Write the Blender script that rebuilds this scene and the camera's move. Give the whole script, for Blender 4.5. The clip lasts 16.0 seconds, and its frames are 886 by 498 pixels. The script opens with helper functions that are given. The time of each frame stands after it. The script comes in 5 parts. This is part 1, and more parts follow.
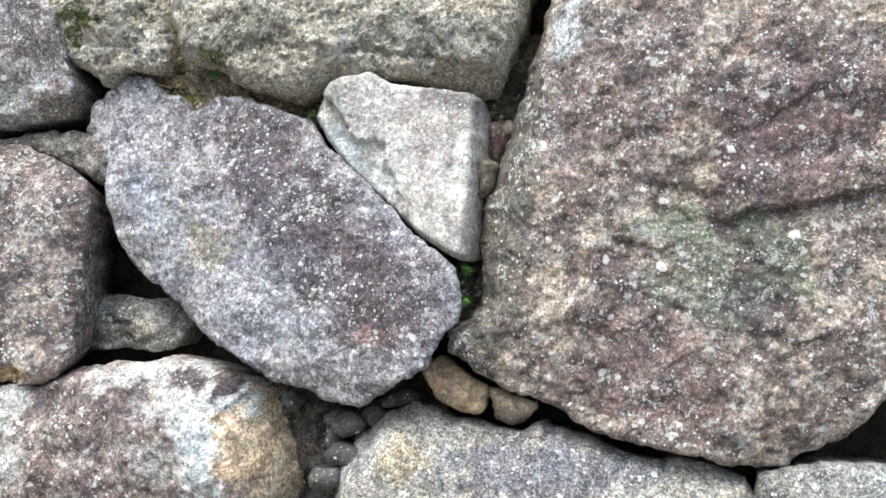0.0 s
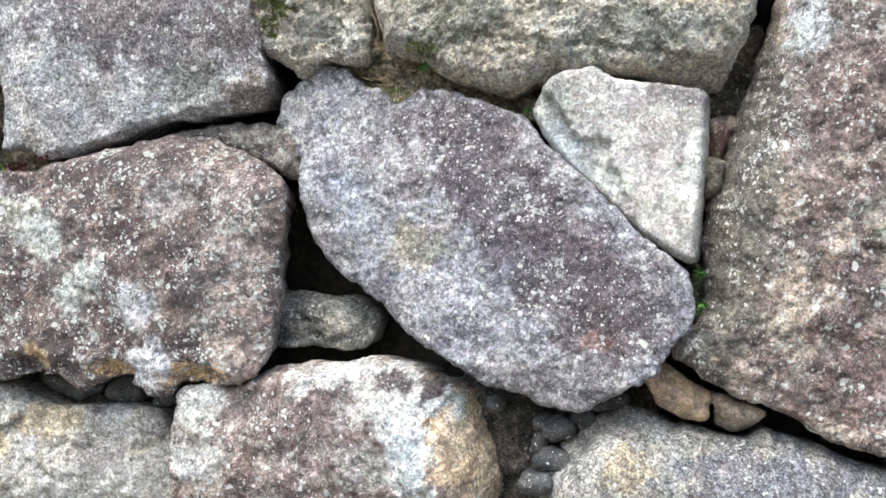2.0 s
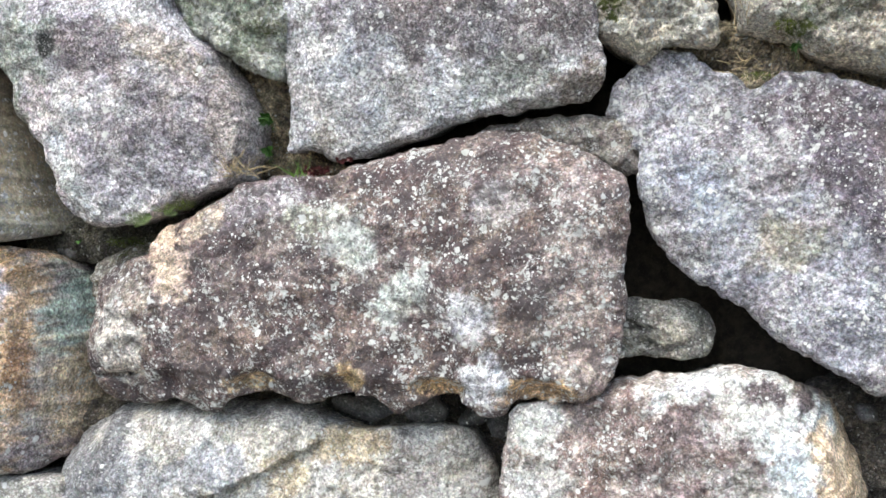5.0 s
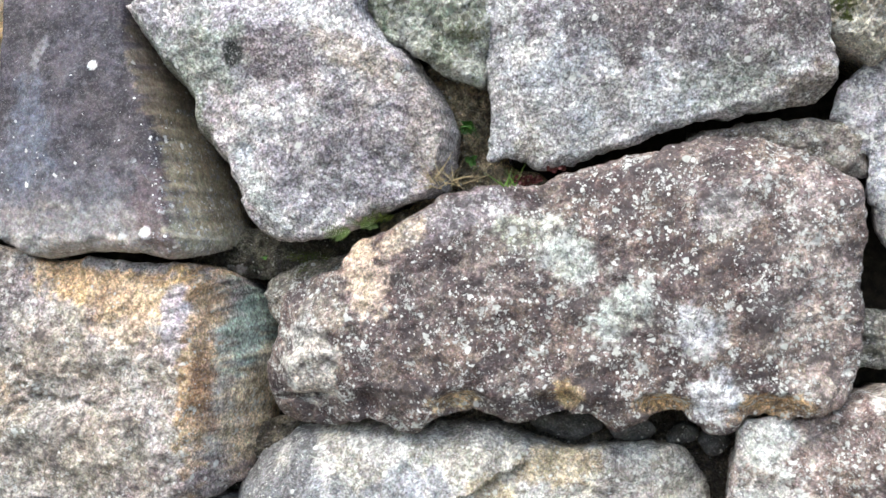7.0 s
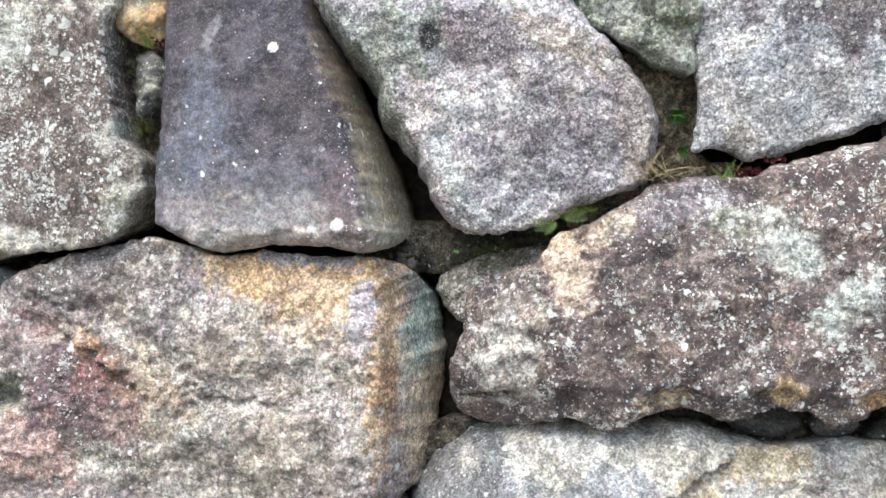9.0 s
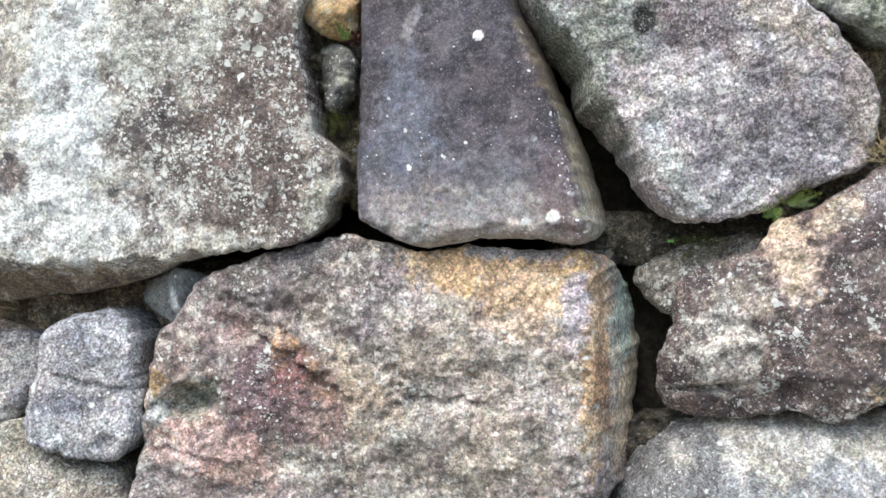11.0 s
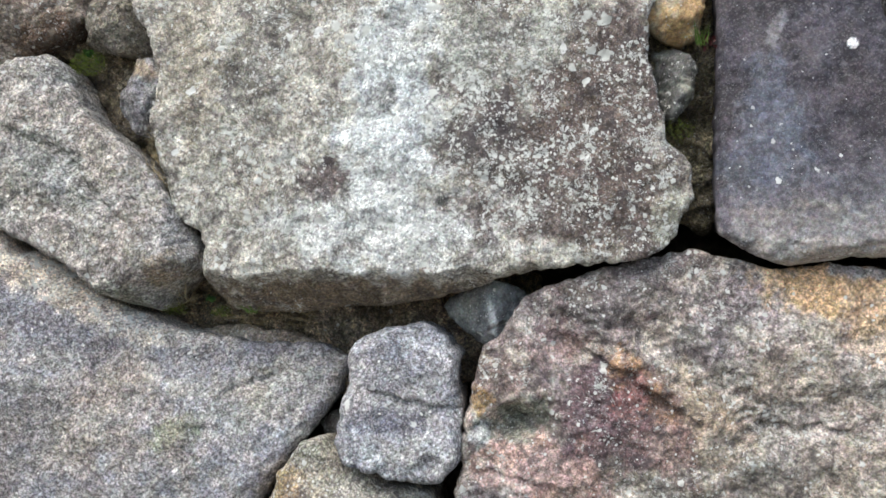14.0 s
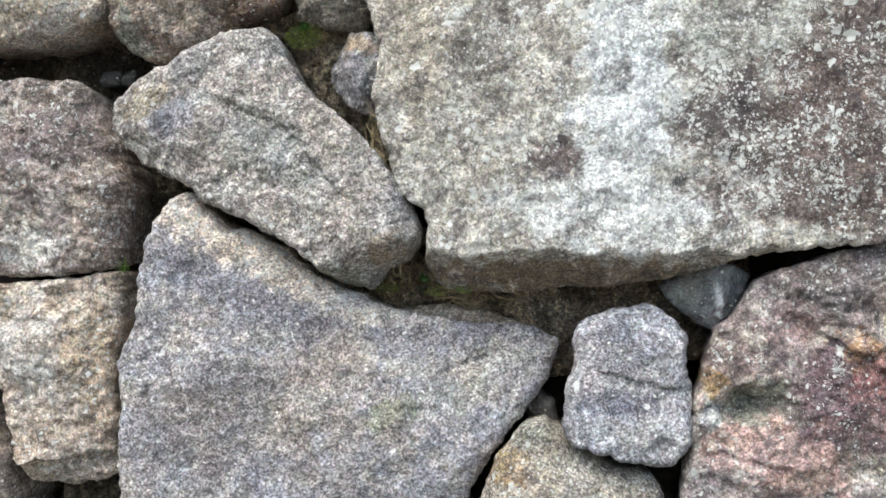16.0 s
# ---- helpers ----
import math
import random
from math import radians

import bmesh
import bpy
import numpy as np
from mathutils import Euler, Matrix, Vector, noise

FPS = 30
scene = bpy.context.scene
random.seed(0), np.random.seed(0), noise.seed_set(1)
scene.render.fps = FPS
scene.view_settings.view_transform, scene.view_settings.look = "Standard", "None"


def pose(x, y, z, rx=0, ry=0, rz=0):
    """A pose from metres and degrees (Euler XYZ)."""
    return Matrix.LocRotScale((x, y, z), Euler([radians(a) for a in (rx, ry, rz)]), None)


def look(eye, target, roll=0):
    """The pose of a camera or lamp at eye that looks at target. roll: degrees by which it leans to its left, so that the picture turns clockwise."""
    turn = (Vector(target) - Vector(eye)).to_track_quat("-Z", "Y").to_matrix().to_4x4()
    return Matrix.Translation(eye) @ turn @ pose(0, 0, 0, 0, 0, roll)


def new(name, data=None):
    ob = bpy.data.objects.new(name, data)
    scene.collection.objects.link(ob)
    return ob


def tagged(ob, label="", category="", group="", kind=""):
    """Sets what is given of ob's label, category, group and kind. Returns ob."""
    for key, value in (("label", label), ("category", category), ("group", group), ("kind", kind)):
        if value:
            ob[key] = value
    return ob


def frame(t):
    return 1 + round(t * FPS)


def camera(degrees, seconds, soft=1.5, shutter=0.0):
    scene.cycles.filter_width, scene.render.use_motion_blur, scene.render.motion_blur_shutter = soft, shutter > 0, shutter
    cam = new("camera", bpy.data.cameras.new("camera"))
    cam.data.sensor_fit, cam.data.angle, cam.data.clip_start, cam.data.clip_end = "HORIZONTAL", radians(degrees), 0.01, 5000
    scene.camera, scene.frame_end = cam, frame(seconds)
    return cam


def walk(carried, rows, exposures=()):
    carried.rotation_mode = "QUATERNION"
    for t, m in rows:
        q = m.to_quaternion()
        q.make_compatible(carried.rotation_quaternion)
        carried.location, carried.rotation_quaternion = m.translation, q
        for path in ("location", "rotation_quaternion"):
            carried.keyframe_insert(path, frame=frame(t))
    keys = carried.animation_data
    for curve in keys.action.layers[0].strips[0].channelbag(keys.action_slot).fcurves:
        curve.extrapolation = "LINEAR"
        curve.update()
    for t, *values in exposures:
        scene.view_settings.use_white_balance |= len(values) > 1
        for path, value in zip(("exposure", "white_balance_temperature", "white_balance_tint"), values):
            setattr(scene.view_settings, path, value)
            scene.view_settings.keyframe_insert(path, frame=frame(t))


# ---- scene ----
cam = camera(50.0, 16.0)
PATH = [
    (0, (0.374, -1.785, 1.308), (-0.023, 0.173, 1.405), 2.8),
    (0.5, (0.246, -1.8, 1.312), (-0.113, 0.165, 1.397), 2.5),
    (1, (0.133, -1.806, 1.365), (-0.222, 0.162, 1.382), 3.1),
    (1.5, (0.057, -1.809, 1.356), (-0.34, 0.151, 1.382), 3.4),
    (2, (-0.047, -1.807, 1.369), (-0.464, 0.149, 1.383), 3.0),
    (2.5, (-0.185, -1.807, 1.406), (-0.584, 0.153, 1.377), 2.0),
    (3, (-0.301, -1.792, 1.386), (-0.705, 0.167, 1.375), 1.1),
    (3.5, (-0.41, -1.785, 1.368), (-0.838, 0.169, 1.368), 0.6),
    (4, (-0.536, -1.775, 1.379), (-0.975, 0.176, 1.35), 0.5),
    (4.2, (-0.584, -1.776, 1.371), (-1.018, 0.176, 1.349), 0.6),
    (6.3, (-1.048, -1.786, 1.37), (-1.468, 0.169, 1.378), 1.7),
    (6.5, (-1.098, -1.79, 1.362), (-1.512, 0.167, 1.381), 1.2),
    (7, (-1.205, -1.794, 1.37), (-1.608, 0.165, 1.382), 0.4),
    (7.5, (-1.331, -1.79, 1.376), (-1.69, 0.178, 1.368), 0.4),
    (8, (-1.444, -1.801, 1.405), (-1.766, 0.172, 1.348), 0.2),
    (8.2, (-1.512, -1.802, 1.382), (-1.799, 0.176, 1.343), 0.5),
    (10.3, (-1.955, -1.817, 1.378), (-2.257, 0.16, 1.372), -0.3),
    (10.5, (-1.993, -1.809, 1.374), (-2.309, 0.166, 1.368), -0.6),
    (11, (-2.117, -1.81, 1.368), (-2.431, 0.165, 1.352), -1.0),
    (11.5, (-2.235, -1.795, 1.392), (-2.534, 0.181, 1.326), -1.1),
    (12, (-2.364, -1.791, 1.41), (-2.654, 0.186, 1.323), -0.5),
    (12.5, (-2.471, -1.804, 1.429), (-2.757, 0.173, 1.326), 0.2),
    (13, (-2.57, -1.808, 1.42), (-2.872, 0.168, 1.352), 0.7),
    (13.5, (-2.684, -1.811, 1.406), (-2.992, 0.165, 1.374), 0.6),
    (14, (-2.8, -1.819, 1.374), (-3.111, 0.157, 1.387), 0.1),
    (14.5, (-2.921, -1.83, 1.351), (-3.218, 0.148, 1.393), -0.2),
    (15, (-3.078, -1.835, 1.35), (-3.331, 0.149, 1.368), 0.1),
    (15.5, (-3.193, -1.851, 1.347), (-3.441, 0.134, 1.353), 0.3),
    (16, (-3.287, -1.867, 1.362), (-3.563, 0.114, 1.342), 0.7),
]
EXPOSURE = [(0.0, 1.07, 6370, 6), (4.0, 1.11, 6370, 6), (8.0, 1.19, 6370, 6), (11.0, 0.97, 6370, 6), (13.0, 0.77, 6370, 6), (14.0, 0.63, 6370, 6), (15.0, 0.68, 6370, 6), (16.0, 0.74, 6370, 6)]
walk(cam, [(t, look(eye, target, roll)) for t, eye, target, roll in PATH], EXPOSURE)

# ---- light: an overcast day, the sky's light a little stronger from above ----
world = bpy.data.worlds.new("sky")
scene.world = world
world.use_nodes = True
sky = world.node_tree.nodes.new("ShaderNodeTexSky")
sky.sky_type, sky.sun_disc = "NISHITA", False
sky.sun_elevation, sky.sun_rotation = radians(58), radians(200)
sky.air_density, sky.dust_density, sky.ozone_density = 1.0, 3.0, 1.0
back = world.node_tree.nodes["Background"]
back.inputs["Strength"].default_value = 0.15
world.node_tree.links.new(sky.outputs[0], back.inputs["Color"])
sun = new("sun", bpy.data.lights.new("sun", "SUN"))
sun.data.energy, sun.data.angle, sun.data.color = 1.5, radians(40), (1.0, 0.97, 0.93)
sun.matrix_world = look((0, 0, 0), (0.25, 0.62, -1.0))


# ---- noise on arrays ----
def lattice(ix, iz, seed):
    h = (ix.astype(np.int64) * 374761393 + iz.astype(np.int64) * 668265263 + seed * 974634777) & 0xFFFFFFFF
    h = ((h ^ (h >> 13)) * 1274126177) & 0xFFFFFFFF
    return (h ^ (h >> 16)) / 4294967295.0 * 2 * np.pi


def ripple(x, z, seed=0):
    """Gradient noise, about -0.7 to 0.7."""
    ix, iz = np.floor(x), np.floor(z)
    fx, fz = x - ix, z - iz
    u, v = fx**3 * (fx * (6 * fx - 15) + 10), fz**3 * (fz * (6 * fz - 15) + 10)

    def corner(a, b):
        g = lattice(ix + a, iz + b, seed)
        return np.cos(g) * (fx - a) + np.sin(g) * (fz - b)

    low = corner(0, 0) * (1 - u) + corner(1, 0) * u
    high = corner(0, 1) * (1 - u) + corner(1, 1) * u
    return low * (1 - v) + high * v


def fbm(x, z, size, seed=0, octaves=4, gain=0.5):
    total, amp, f = 0, 1.0, 1 / size
    for n in range(octaves):
        total = total + amp * ripple(x * f + 17.3 * n, z * f - 9.1 * n, seed + n)
        amp, f = amp * gain, f * 2.03
    return total


def ridged(x, z, size, seed=0, octaves=4):
    total, amp, f = 0, 1.0, 1 / size
    for n in range(octaves):
        total = total + amp * (0.35 - np.abs(ripple(x * f + 5.7 * n, z * f + 3.3 * n, seed + n)))
        amp, f = amp * 0.5, f * 2.1
    return total


def smooth(a, b, x):
    t = np.clip((x - a) / (b - a), 0, 1)
    return t * t * (3 - 2 * t)


# ---- materials ----
class Nodes:
    """Short hand for a material's node tree."""

    def __init__(self, name):
        self.mat = bpy.data.materials.new(name)
        self.mat.use_nodes = True
        self.tree = self.mat.node_tree
        self.bsdf = self.tree.nodes["Principled BSDF"]
        self.place = self.node("ShaderNodeNewGeometry").outputs["Position"]

    def node(self, kind):
        return self.tree.nodes.new(kind)

    def link(self, a, b):
        if hasattr(a, "is_linked"):
            self.tree.links.new(a, b)
        else:
            b.default_value = (*a, 1) if isinstance(a, tuple) and len(a) == 3 else a

    def noise(self, scale, detail=4, rough=0.55, warp=0.0):
        n = self.node("ShaderNodeTexNoise")
        n.inputs["Scale"].default_value, n.inputs["Detail"].default_value = scale, detail
        n.inputs["Roughness"].default_value, n.inputs["Distortion"].default_value = rough, warp
        self.link(self.place, n.inputs["Vector"])
        return n.outputs["Fac"]

    def cells(self, scale, what="Distance", shift=0.0):
        v = self.node("ShaderNodeTexVoronoi")
        v.inputs["Scale"].default_value = scale
        src = self.place
        if shift:
            n = self.node("ShaderNodeTexNoise")
            n.inputs["Scale"].default_value, n.inputs["Detail"].default_value = scale * 2.0, 6
            self.link(self.place, n.inputs["Vector"])
            m = self.node("ShaderNodeVectorMath")
            m.operation = "MULTIPLY_ADD"
            self.link(n.outputs["Color"], m.inputs[0])
            m.inputs[1].default_value = (shift,) * 3
            self.link(self.place, m.inputs[2])
            src = m.outputs[0]
        self.link(src, v.inputs["Vector"])
        return v.outputs["Distance"], v.outputs["Color"]

    def step(self, x, a, b, lo=0.0, hi=1.0):
        m = self.node("ShaderNodeMapRange")
        m.interpolation_type = "SMOOTHSTEP"
        for k, value in (("From Min", a), ("From Max", b), ("To Min", lo), ("To Max", hi)):
            self.link(value, m.inputs[k])
        self.link(x, m.inputs["Value"])
        return m.outputs[0]

    def math(self, op, a, b=0.0, c=0.0):
        m = self.node("ShaderNodeMath")
        m.operation = op
        for n, value in enumerate((a, b, c)):
            self.link(value, m.inputs[n])
        return m.outputs[0]

    def mix(self, fac, a, b, kind="MIX"):
        m = self.node("ShaderNodeMix")
        m.data_type, m.blend_type = "RGBA", kind
        self.link(fac, m.inputs["Factor"])
        self.link(a, m.inputs["A"])
        self.link(b, m.inputs["B"])
        return m.outputs["Result"]

    def attr(self, name, what="Fac"):
        a = self.node("ShaderNodeAttribute")
        a.attribute_name = name
        return a.outputs[what]

    def grey(self, value):
        c = self.node("ShaderNodeCombineColor")
        for n in range(3):
            self.link(value, c.inputs[n])
        return c.outputs[0]

    def bump(self, height, strength, distance, under=None):
        b = self.node("ShaderNodeBump")
        b.inputs["Strength"].default_value, b.inputs["Distance"].default_value = strength, distance
        self.link(height, b.inputs["Height"])
        if under:
            self.link(under, b.inputs["Normal"])
        return b.outputs[0]

    def done(self, colour, roughness, normal=None):
        self.link(colour, self.bsdf.inputs["Base Color"])
        self.link(roughness, self.bsdf.inputs["Roughness"])
        if normal:
            self.link(normal, self.bsdf.inputs["Normal"])
        return self.mat


def rock(name, grain=0.5, mica=0.3, mottle=0.5, crust=(0.68, 0.69, 0.66), relief=1.0, gloss=0.88, blotch=(0.085, 0.072, 0.075), film_power=0.8, big=0.15, hue=0.8, streak=0.15, crumble=0.0):
    """Weathered stone. The corners' 'tint' is the stone's own colour, each stain and any painted light or shade,
    'lichen' how thickly pale crusts grow, 'moss' how green it is,
    'soot' how much dark algae has spread."""
    n = Nodes(name)
    tint, lichen, moss = n.attr("tint", "Color"), n.attr("lichen"), n.attr("moss")
    lichen = n.math("MULTIPLY", lichen, n.step(n.noise(13, 5, 0.68, 0.6), 0.38, 0.62, 0.2, 1.75))
    # mottling in two sizes, and the grain of the minerals
    broad, mid = n.noise(14, 5, 0.62, 0.4), n.noise(62, 6, 0.68, 0.3)
    fine, speck = n.noise(170, 5, 0.78, 0.2), n.noise(430, 2, 0.6)
    c = n.mix(1.0, tint, n.grey(n.step(broad, 0.3, 0.72, 1 - 0.5 * mottle, 1 + 0.45 * mottle)), "MULTIPLY")
    c = n.mix(1.0, c, n.grey(n.step(mid, 0.34, 0.68, 1 - 0.75 * mottle, 1 + 0.7 * mottle)), "MULTIPLY")
    c = n.mix(1.0, c, n.grey(n.step(fine, 0.40, 0.61, 1 - 0.62 * grain, 1 + 0.62 * grain)), "MULTIPLY")
    c = n.mix(1.0, c, n.grey(n.step(speck, 0.36, 0.64, 1 - 0.35 * grain, 1 + 0.35 * grain)), "MULTIPLY")
    # uneven hue, and the streaks that rain has left down the face
    for scale, warm, cool, share in ((7.0, (1.05, 0.995, 0.94), (0.96, 1.0, 1.06), hue), (22.0, (1.03, 0.98, 1.01), (0.985, 1.01, 0.985), hue)):
        c = n.mix(share, c, n.mix(1.0, c, n.mix(n.step(n.noise(scale, 6, 0.66, 0.6), 0.38, 0.62), warm, cool), "MULTIPLY"))
    long = n.node("ShaderNodeVectorMath")
    long.operation = "MULTIPLY"
    n.link(n.place, long.inputs[0])
    long.inputs[1].default_value = (1.0, 1.0, 0.22)
    run = n.node("ShaderNodeTexNoise")
    for key, value in (("Scale", 34), ("Detail", 7), ("Roughness", 0.66), ("Distortion", 0.25)):
        run.inputs[key].default_value = value
    n.link(long.outputs[0], run.inputs["Vector"])
    c = n.mix(1.0, c, n.grey(n.step(run.outputs["Fac"], 0.36, 0.64, 1 - streak, 1 + streak)), "MULTIPLY")
    grit = n.noise(250, 6, 0.8, 0.15)
    # pits' shade put into the colour where the grit bump dips
    c = n.mix(1.0, c, n.grey(n.step(grit, 0.40, 0.48, 1 - 0.5 * grain, 1.04)), "MULTIPLY")
    # minerals of slightly different hue, dark flecks and pale ones
    for scale, amount in ((255, 0.72), (140, 0.42)):
        d, col = n.cells(scale, shift=0.7 / scale)
        pick = n.node("ShaderNodeSeparateColor")
        n.link(col, pick.inputs[0])
        c = n.mix(1.0, c, n.grey(n.step(pick.outputs[0], 0.05, 0.95, 1 - amount * grain, 1 + 0.85 * amount * grain)), "MULTIPLY")
        # dark dots stand in for small pits, in colour only
        pit_dots = n.math("MULTIPLY", n.step(pick.outputs[1], 0.80, 0.84), n.step(d, 0.42, 0.30))
        c = n.mix(n.math("MULTIPLY", pit_dots, min(1.0, 1.3 * grain)), c, n.mix(0.75, c, blotch))
    d, col = n.cells(190, shift=0.006)
    c = n.mix(0.16, c, n.mix(1.0, c, n.mix(0.55, col, (1, 1, 1)), "OVERLAY"))
    pick = n.node("ShaderNodeSeparateColor")
    n.link(col, pick.inputs[0])
    d, col = n.cells(320, shift=0.004)
    pick2 = n.node("ShaderNodeSeparateColor")
    n.link(col, pick2.inputs[0])
    c = n.mix(n.math("MULTIPLY", n.step(pick.outputs[0], 0.74, 0.80), mica), c, (0.075, 0.072, 0.078))
    c = n.mix(n.math("MULTIPLY", n.step(pick2.outputs[1], 0.78, 0.84), mica * 0.8), c, (0.66, 0.64, 0.62))
    c = n.mix(n.math("MULTIPLY", n.step(pick2.outputs[0], 0.82, 0.88), mica * 0.8), c, (0.06, 0.055, 0.06))
    dark = n.step(n.math("ADD", n.noise(24, 8, 0.78, 0.5), n.math("MULTIPLY", n.attr("soot"), 0.26)), 0.60, 0.70)
    c = n.mix(n.math("MULTIPLY", dark, 0.7), c, blotch)
    dabs = n.step(n.math("ADD", n.noise(85, 5, 0.72, 0.3), n.math("MULTIPLY", n.attr("soot"), 0.12)), 0.64, 0.70)
    c = n.mix(n.math("MULTIPLY", dabs, 0.55), c, blotch)
    # crisp dark specks, in colour only
    dark_specks = n.step(n.noise(135, 4, 0.7, 0.3), 0.59, 0.63)
    c = n.mix(n.math("MULTIPLY", dark_specks, grain * 1.1), c, n.mix(0.6, c, blotch))
    # pale crusts: a ragged film broken by the grain, and irregular spots
    film = n.step(n.math("ADD", n.noise(40, 10, 0.82, 0.4), n.math("MULTIPLY", n.math("MINIMUM", lichen, 0.55), 0.20)), 0.660, 0.685)
    film = n.math("MULTIPLY", film, n.step(fine, 0.39, 0.46, 0.12, 1.0))
    c = n.mix(n.math("MULTIPLY", film, film_power), c, crust)
    # solid crusts with lobed edges, in loose colonies
    lobes = n.step(n.math("ADD", n.noise(64, 5, 0.6, 1.1), n.math("MULTIPLY", n.math("MINIMUM", lichen, 0.9), 0.15)), 0.705, 0.722)
    lobes = n.math("MULTIPLY", lobes, n.step(grit, 0.40, 0.46, 0.45, 1.0))
    c = n.mix(n.math("MULTIPLY", lobes, film_power), c, n.mix(n.noise(33, 2), crust, (crust[0] * 0.8, crust[1] * 0.83, crust[2] * 0.78)))
    for scale, share, lo, hi in ((30, big, 0.10, 0.36), (46, 0.2, 0.12, 0.40), (62, 0.36, 0.12, 0.44), (125, 0.42, 0.14, 0.52), (210, 0.22, 0.16, 0.52)):
        d, col = n.cells(scale, shift=0.8 / scale)
        pick = n.node("ShaderNodeSeparateColor")
        n.link(col, pick.inputs[0])
        chosen = n.step(n.math("SUBTRACT", n.math("MULTIPLY", lichen, share * 1.6), pick.outputs[0]), -0.01, 0.01)
        size = n.step(n.math("POWER", pick.outputs[1], 2.0), 0.0, 1.0, lo, hi)
        spot = n.step(d, size, n.math("MULTIPLY", size, 0.8))
        shade = n.mix(pick.outputs[2], (crust[0] * 0.95, crust[1] * 0.95, crust[2] * 0.92), (0.77, 0.77, 0.74))
        c = n.mix(n.math("MULTIPLY", n.math("MULTIPLY", chosen, spot), 0.92), c, shade)
    green = n.step(n.math("ADD", n.noise(70, 8, 0.8), n.math("MULTIPLY", moss, 0.40)), 0.68, 0.80)
    c = n.mix(green, c, n.mix(n.noise(300, 2), (0.045, 0.06, 0.015), (0.14, 0.16, 0.04)))
    h = n.bump(mid, 0.6 * relief, 0.012)
    if crumble:  # a gritty, crumbly skin of coarse grains
        for scale, deep in ((95, 0.014), (210, 0.007)):
            d, col = n.cells(scale, shift=0.9 / scale)
            h = n.bump(n.math("SUBTRACT", 1.0, d), crumble, deep, h)
    h = n.bump(fine, 0.55 * relief, 0.005, h)
    h = n.bump(grit, 0.5 * relief, 0.004, h)
    h = n.bump(film, 0.3 * relief, 0.002, h)
    n.bsdf.inputs["Specular IOR Level"].default_value = 0.3
    return n.done(c, n.step(fine, 0.3, 0.7, gloss - 0.08, min(1.0, gloss + 0.08)), h)


WEATHERED = rock("weathered_stone", 0.45, 0.25, 0.54, crust=(0.64, 0.65, 0.62))
GRANITE = rock("grey_granite", 0.56, 0.42, 0.40)
DARK = rock("dark_smooth_stone", 0.26, 0.10, 0.36, crust=(0.27, 0.28, 0.31), relief=0.45, gloss=0.7)
PALE = rock("pale_lichened_stone", 0.43, 0.28, 0.45, crust=(0.72, 0.73, 0.69), big=0.34, hue=0.3, streak=0.2)
MOSSY = rock("mossy_stone", 0.46, 0.3, 0.45, relief=1.3, blotch=(0.20, 0.18, 0.14), crumble=0.65)
SOIL = rock("packed_soil", 0.55, 0.25, 0.62, relief=1.5, crumble=0.9)
SPLIT = rock("freshly_split_stone", 0.34, 0.15, 0.30, crust=(0.72, 0.73, 0.69), relief=0.7, hue=0.4, streak=0.22)
PEBBLE = rock("river_pebble", 0.25, 0.15, 0.35, relief=0.5, gloss=0.75)


def earth():
    n = Nodes("dark_earth")
    c = n.mix(n.step(n.noise(40, 6, 0.7), 0.35, 0.7), (0.028, 0.022, 0.017), (0.095, 0.078, 0.058))
    c = n.mix(n.step(n.noise(220, 3, 0.7), 0.6, 0.72), c, (0.16, 0.135, 0.10))
    h = n.bump(n.noise(90, 8, 0.75), 1.0, 0.02)
    return n.done(c, 0.95, h)


EARTH = earth()


# ---- building ----
def mesh_of(name, verts, faces, material):
    me = bpy.data.meshes.new(name)
    me.from_pydata([tuple(v) for v in verts], [], [tuple(f) for f in faces])
    me.materials.append(material)
    me.polygons.foreach_set("use_smooth", [True] * len(me.polygons))
    me.update()
    return me


def part(name, me, parent, label="", at=(0, 0, 0)):
    ob = new(name, me)
    ob.parent = parent
    ob.location = at
    return tagged(ob, label)


def rounded(corners, spacing, seed, ragged):
    """A closed outline through the corners, evenly spaced, a little ragged, counter-clockwise. Also the way out, and how far each place lies back."""
    p = np.array([(*c, 0.0)[:3] for c in corners], float)
    if np.sum(p[:, 0] * np.roll(p[:, 1], -1) - p[:, 1] * np.roll(p[:, 0], -1)) < 0:
        p = p[::-1]
    a, b, c, d = np.roll(p, 1, 0), p, np.roll(p, -1, 0), np.roll(p, -2, 0)
    t = np.linspace(0, 1, 12, endpoint=False)[None, :, None]
    a, b, c, d = (q[:, None] for q in (a, b, c, d))
    tension = 0.27
    m1, m2 = tension * (c - a), tension * (d - b)
    curve = ((2 * t**3 - 3 * t**2 + 1) * b + (t**3 - 2 * t**2 + t) * m1 + (-2 * t**3 + 3 * t**2) * c + (t**3 - t**2) * m2).reshape(-1, 3)
    way = np.r_[0, np.cumsum(np.linalg.norm((np.roll(curve, -1, 0) - curve)[:, :2], axis=1))]
    s = np.linspace(0, way[-1], max(24, int(way[-1] / spacing)), endpoint=False)
    loop = np.r_[curve, curve[:1]]
    q, back = np.stack([np.interp(s, way, loop[:, n]) for n in (0, 1)], 1), np.interp(s, way, loop[:, 2])
    along = np.roll(q, -2, 0) - np.roll(q, 2, 0)
    out = np.stack([along[:, 1], -along[:, 0]], 1)
    out /= np.linalg.norm(out, axis=1)[:, None] + 1e-9
    wob = fbm(q[:, 0], q[:, 1], 0.05, seed, 4, 0.75)
    return q + out * (ragged * wob)[:, None], np.c_[out, np.maximum(back, 0)]


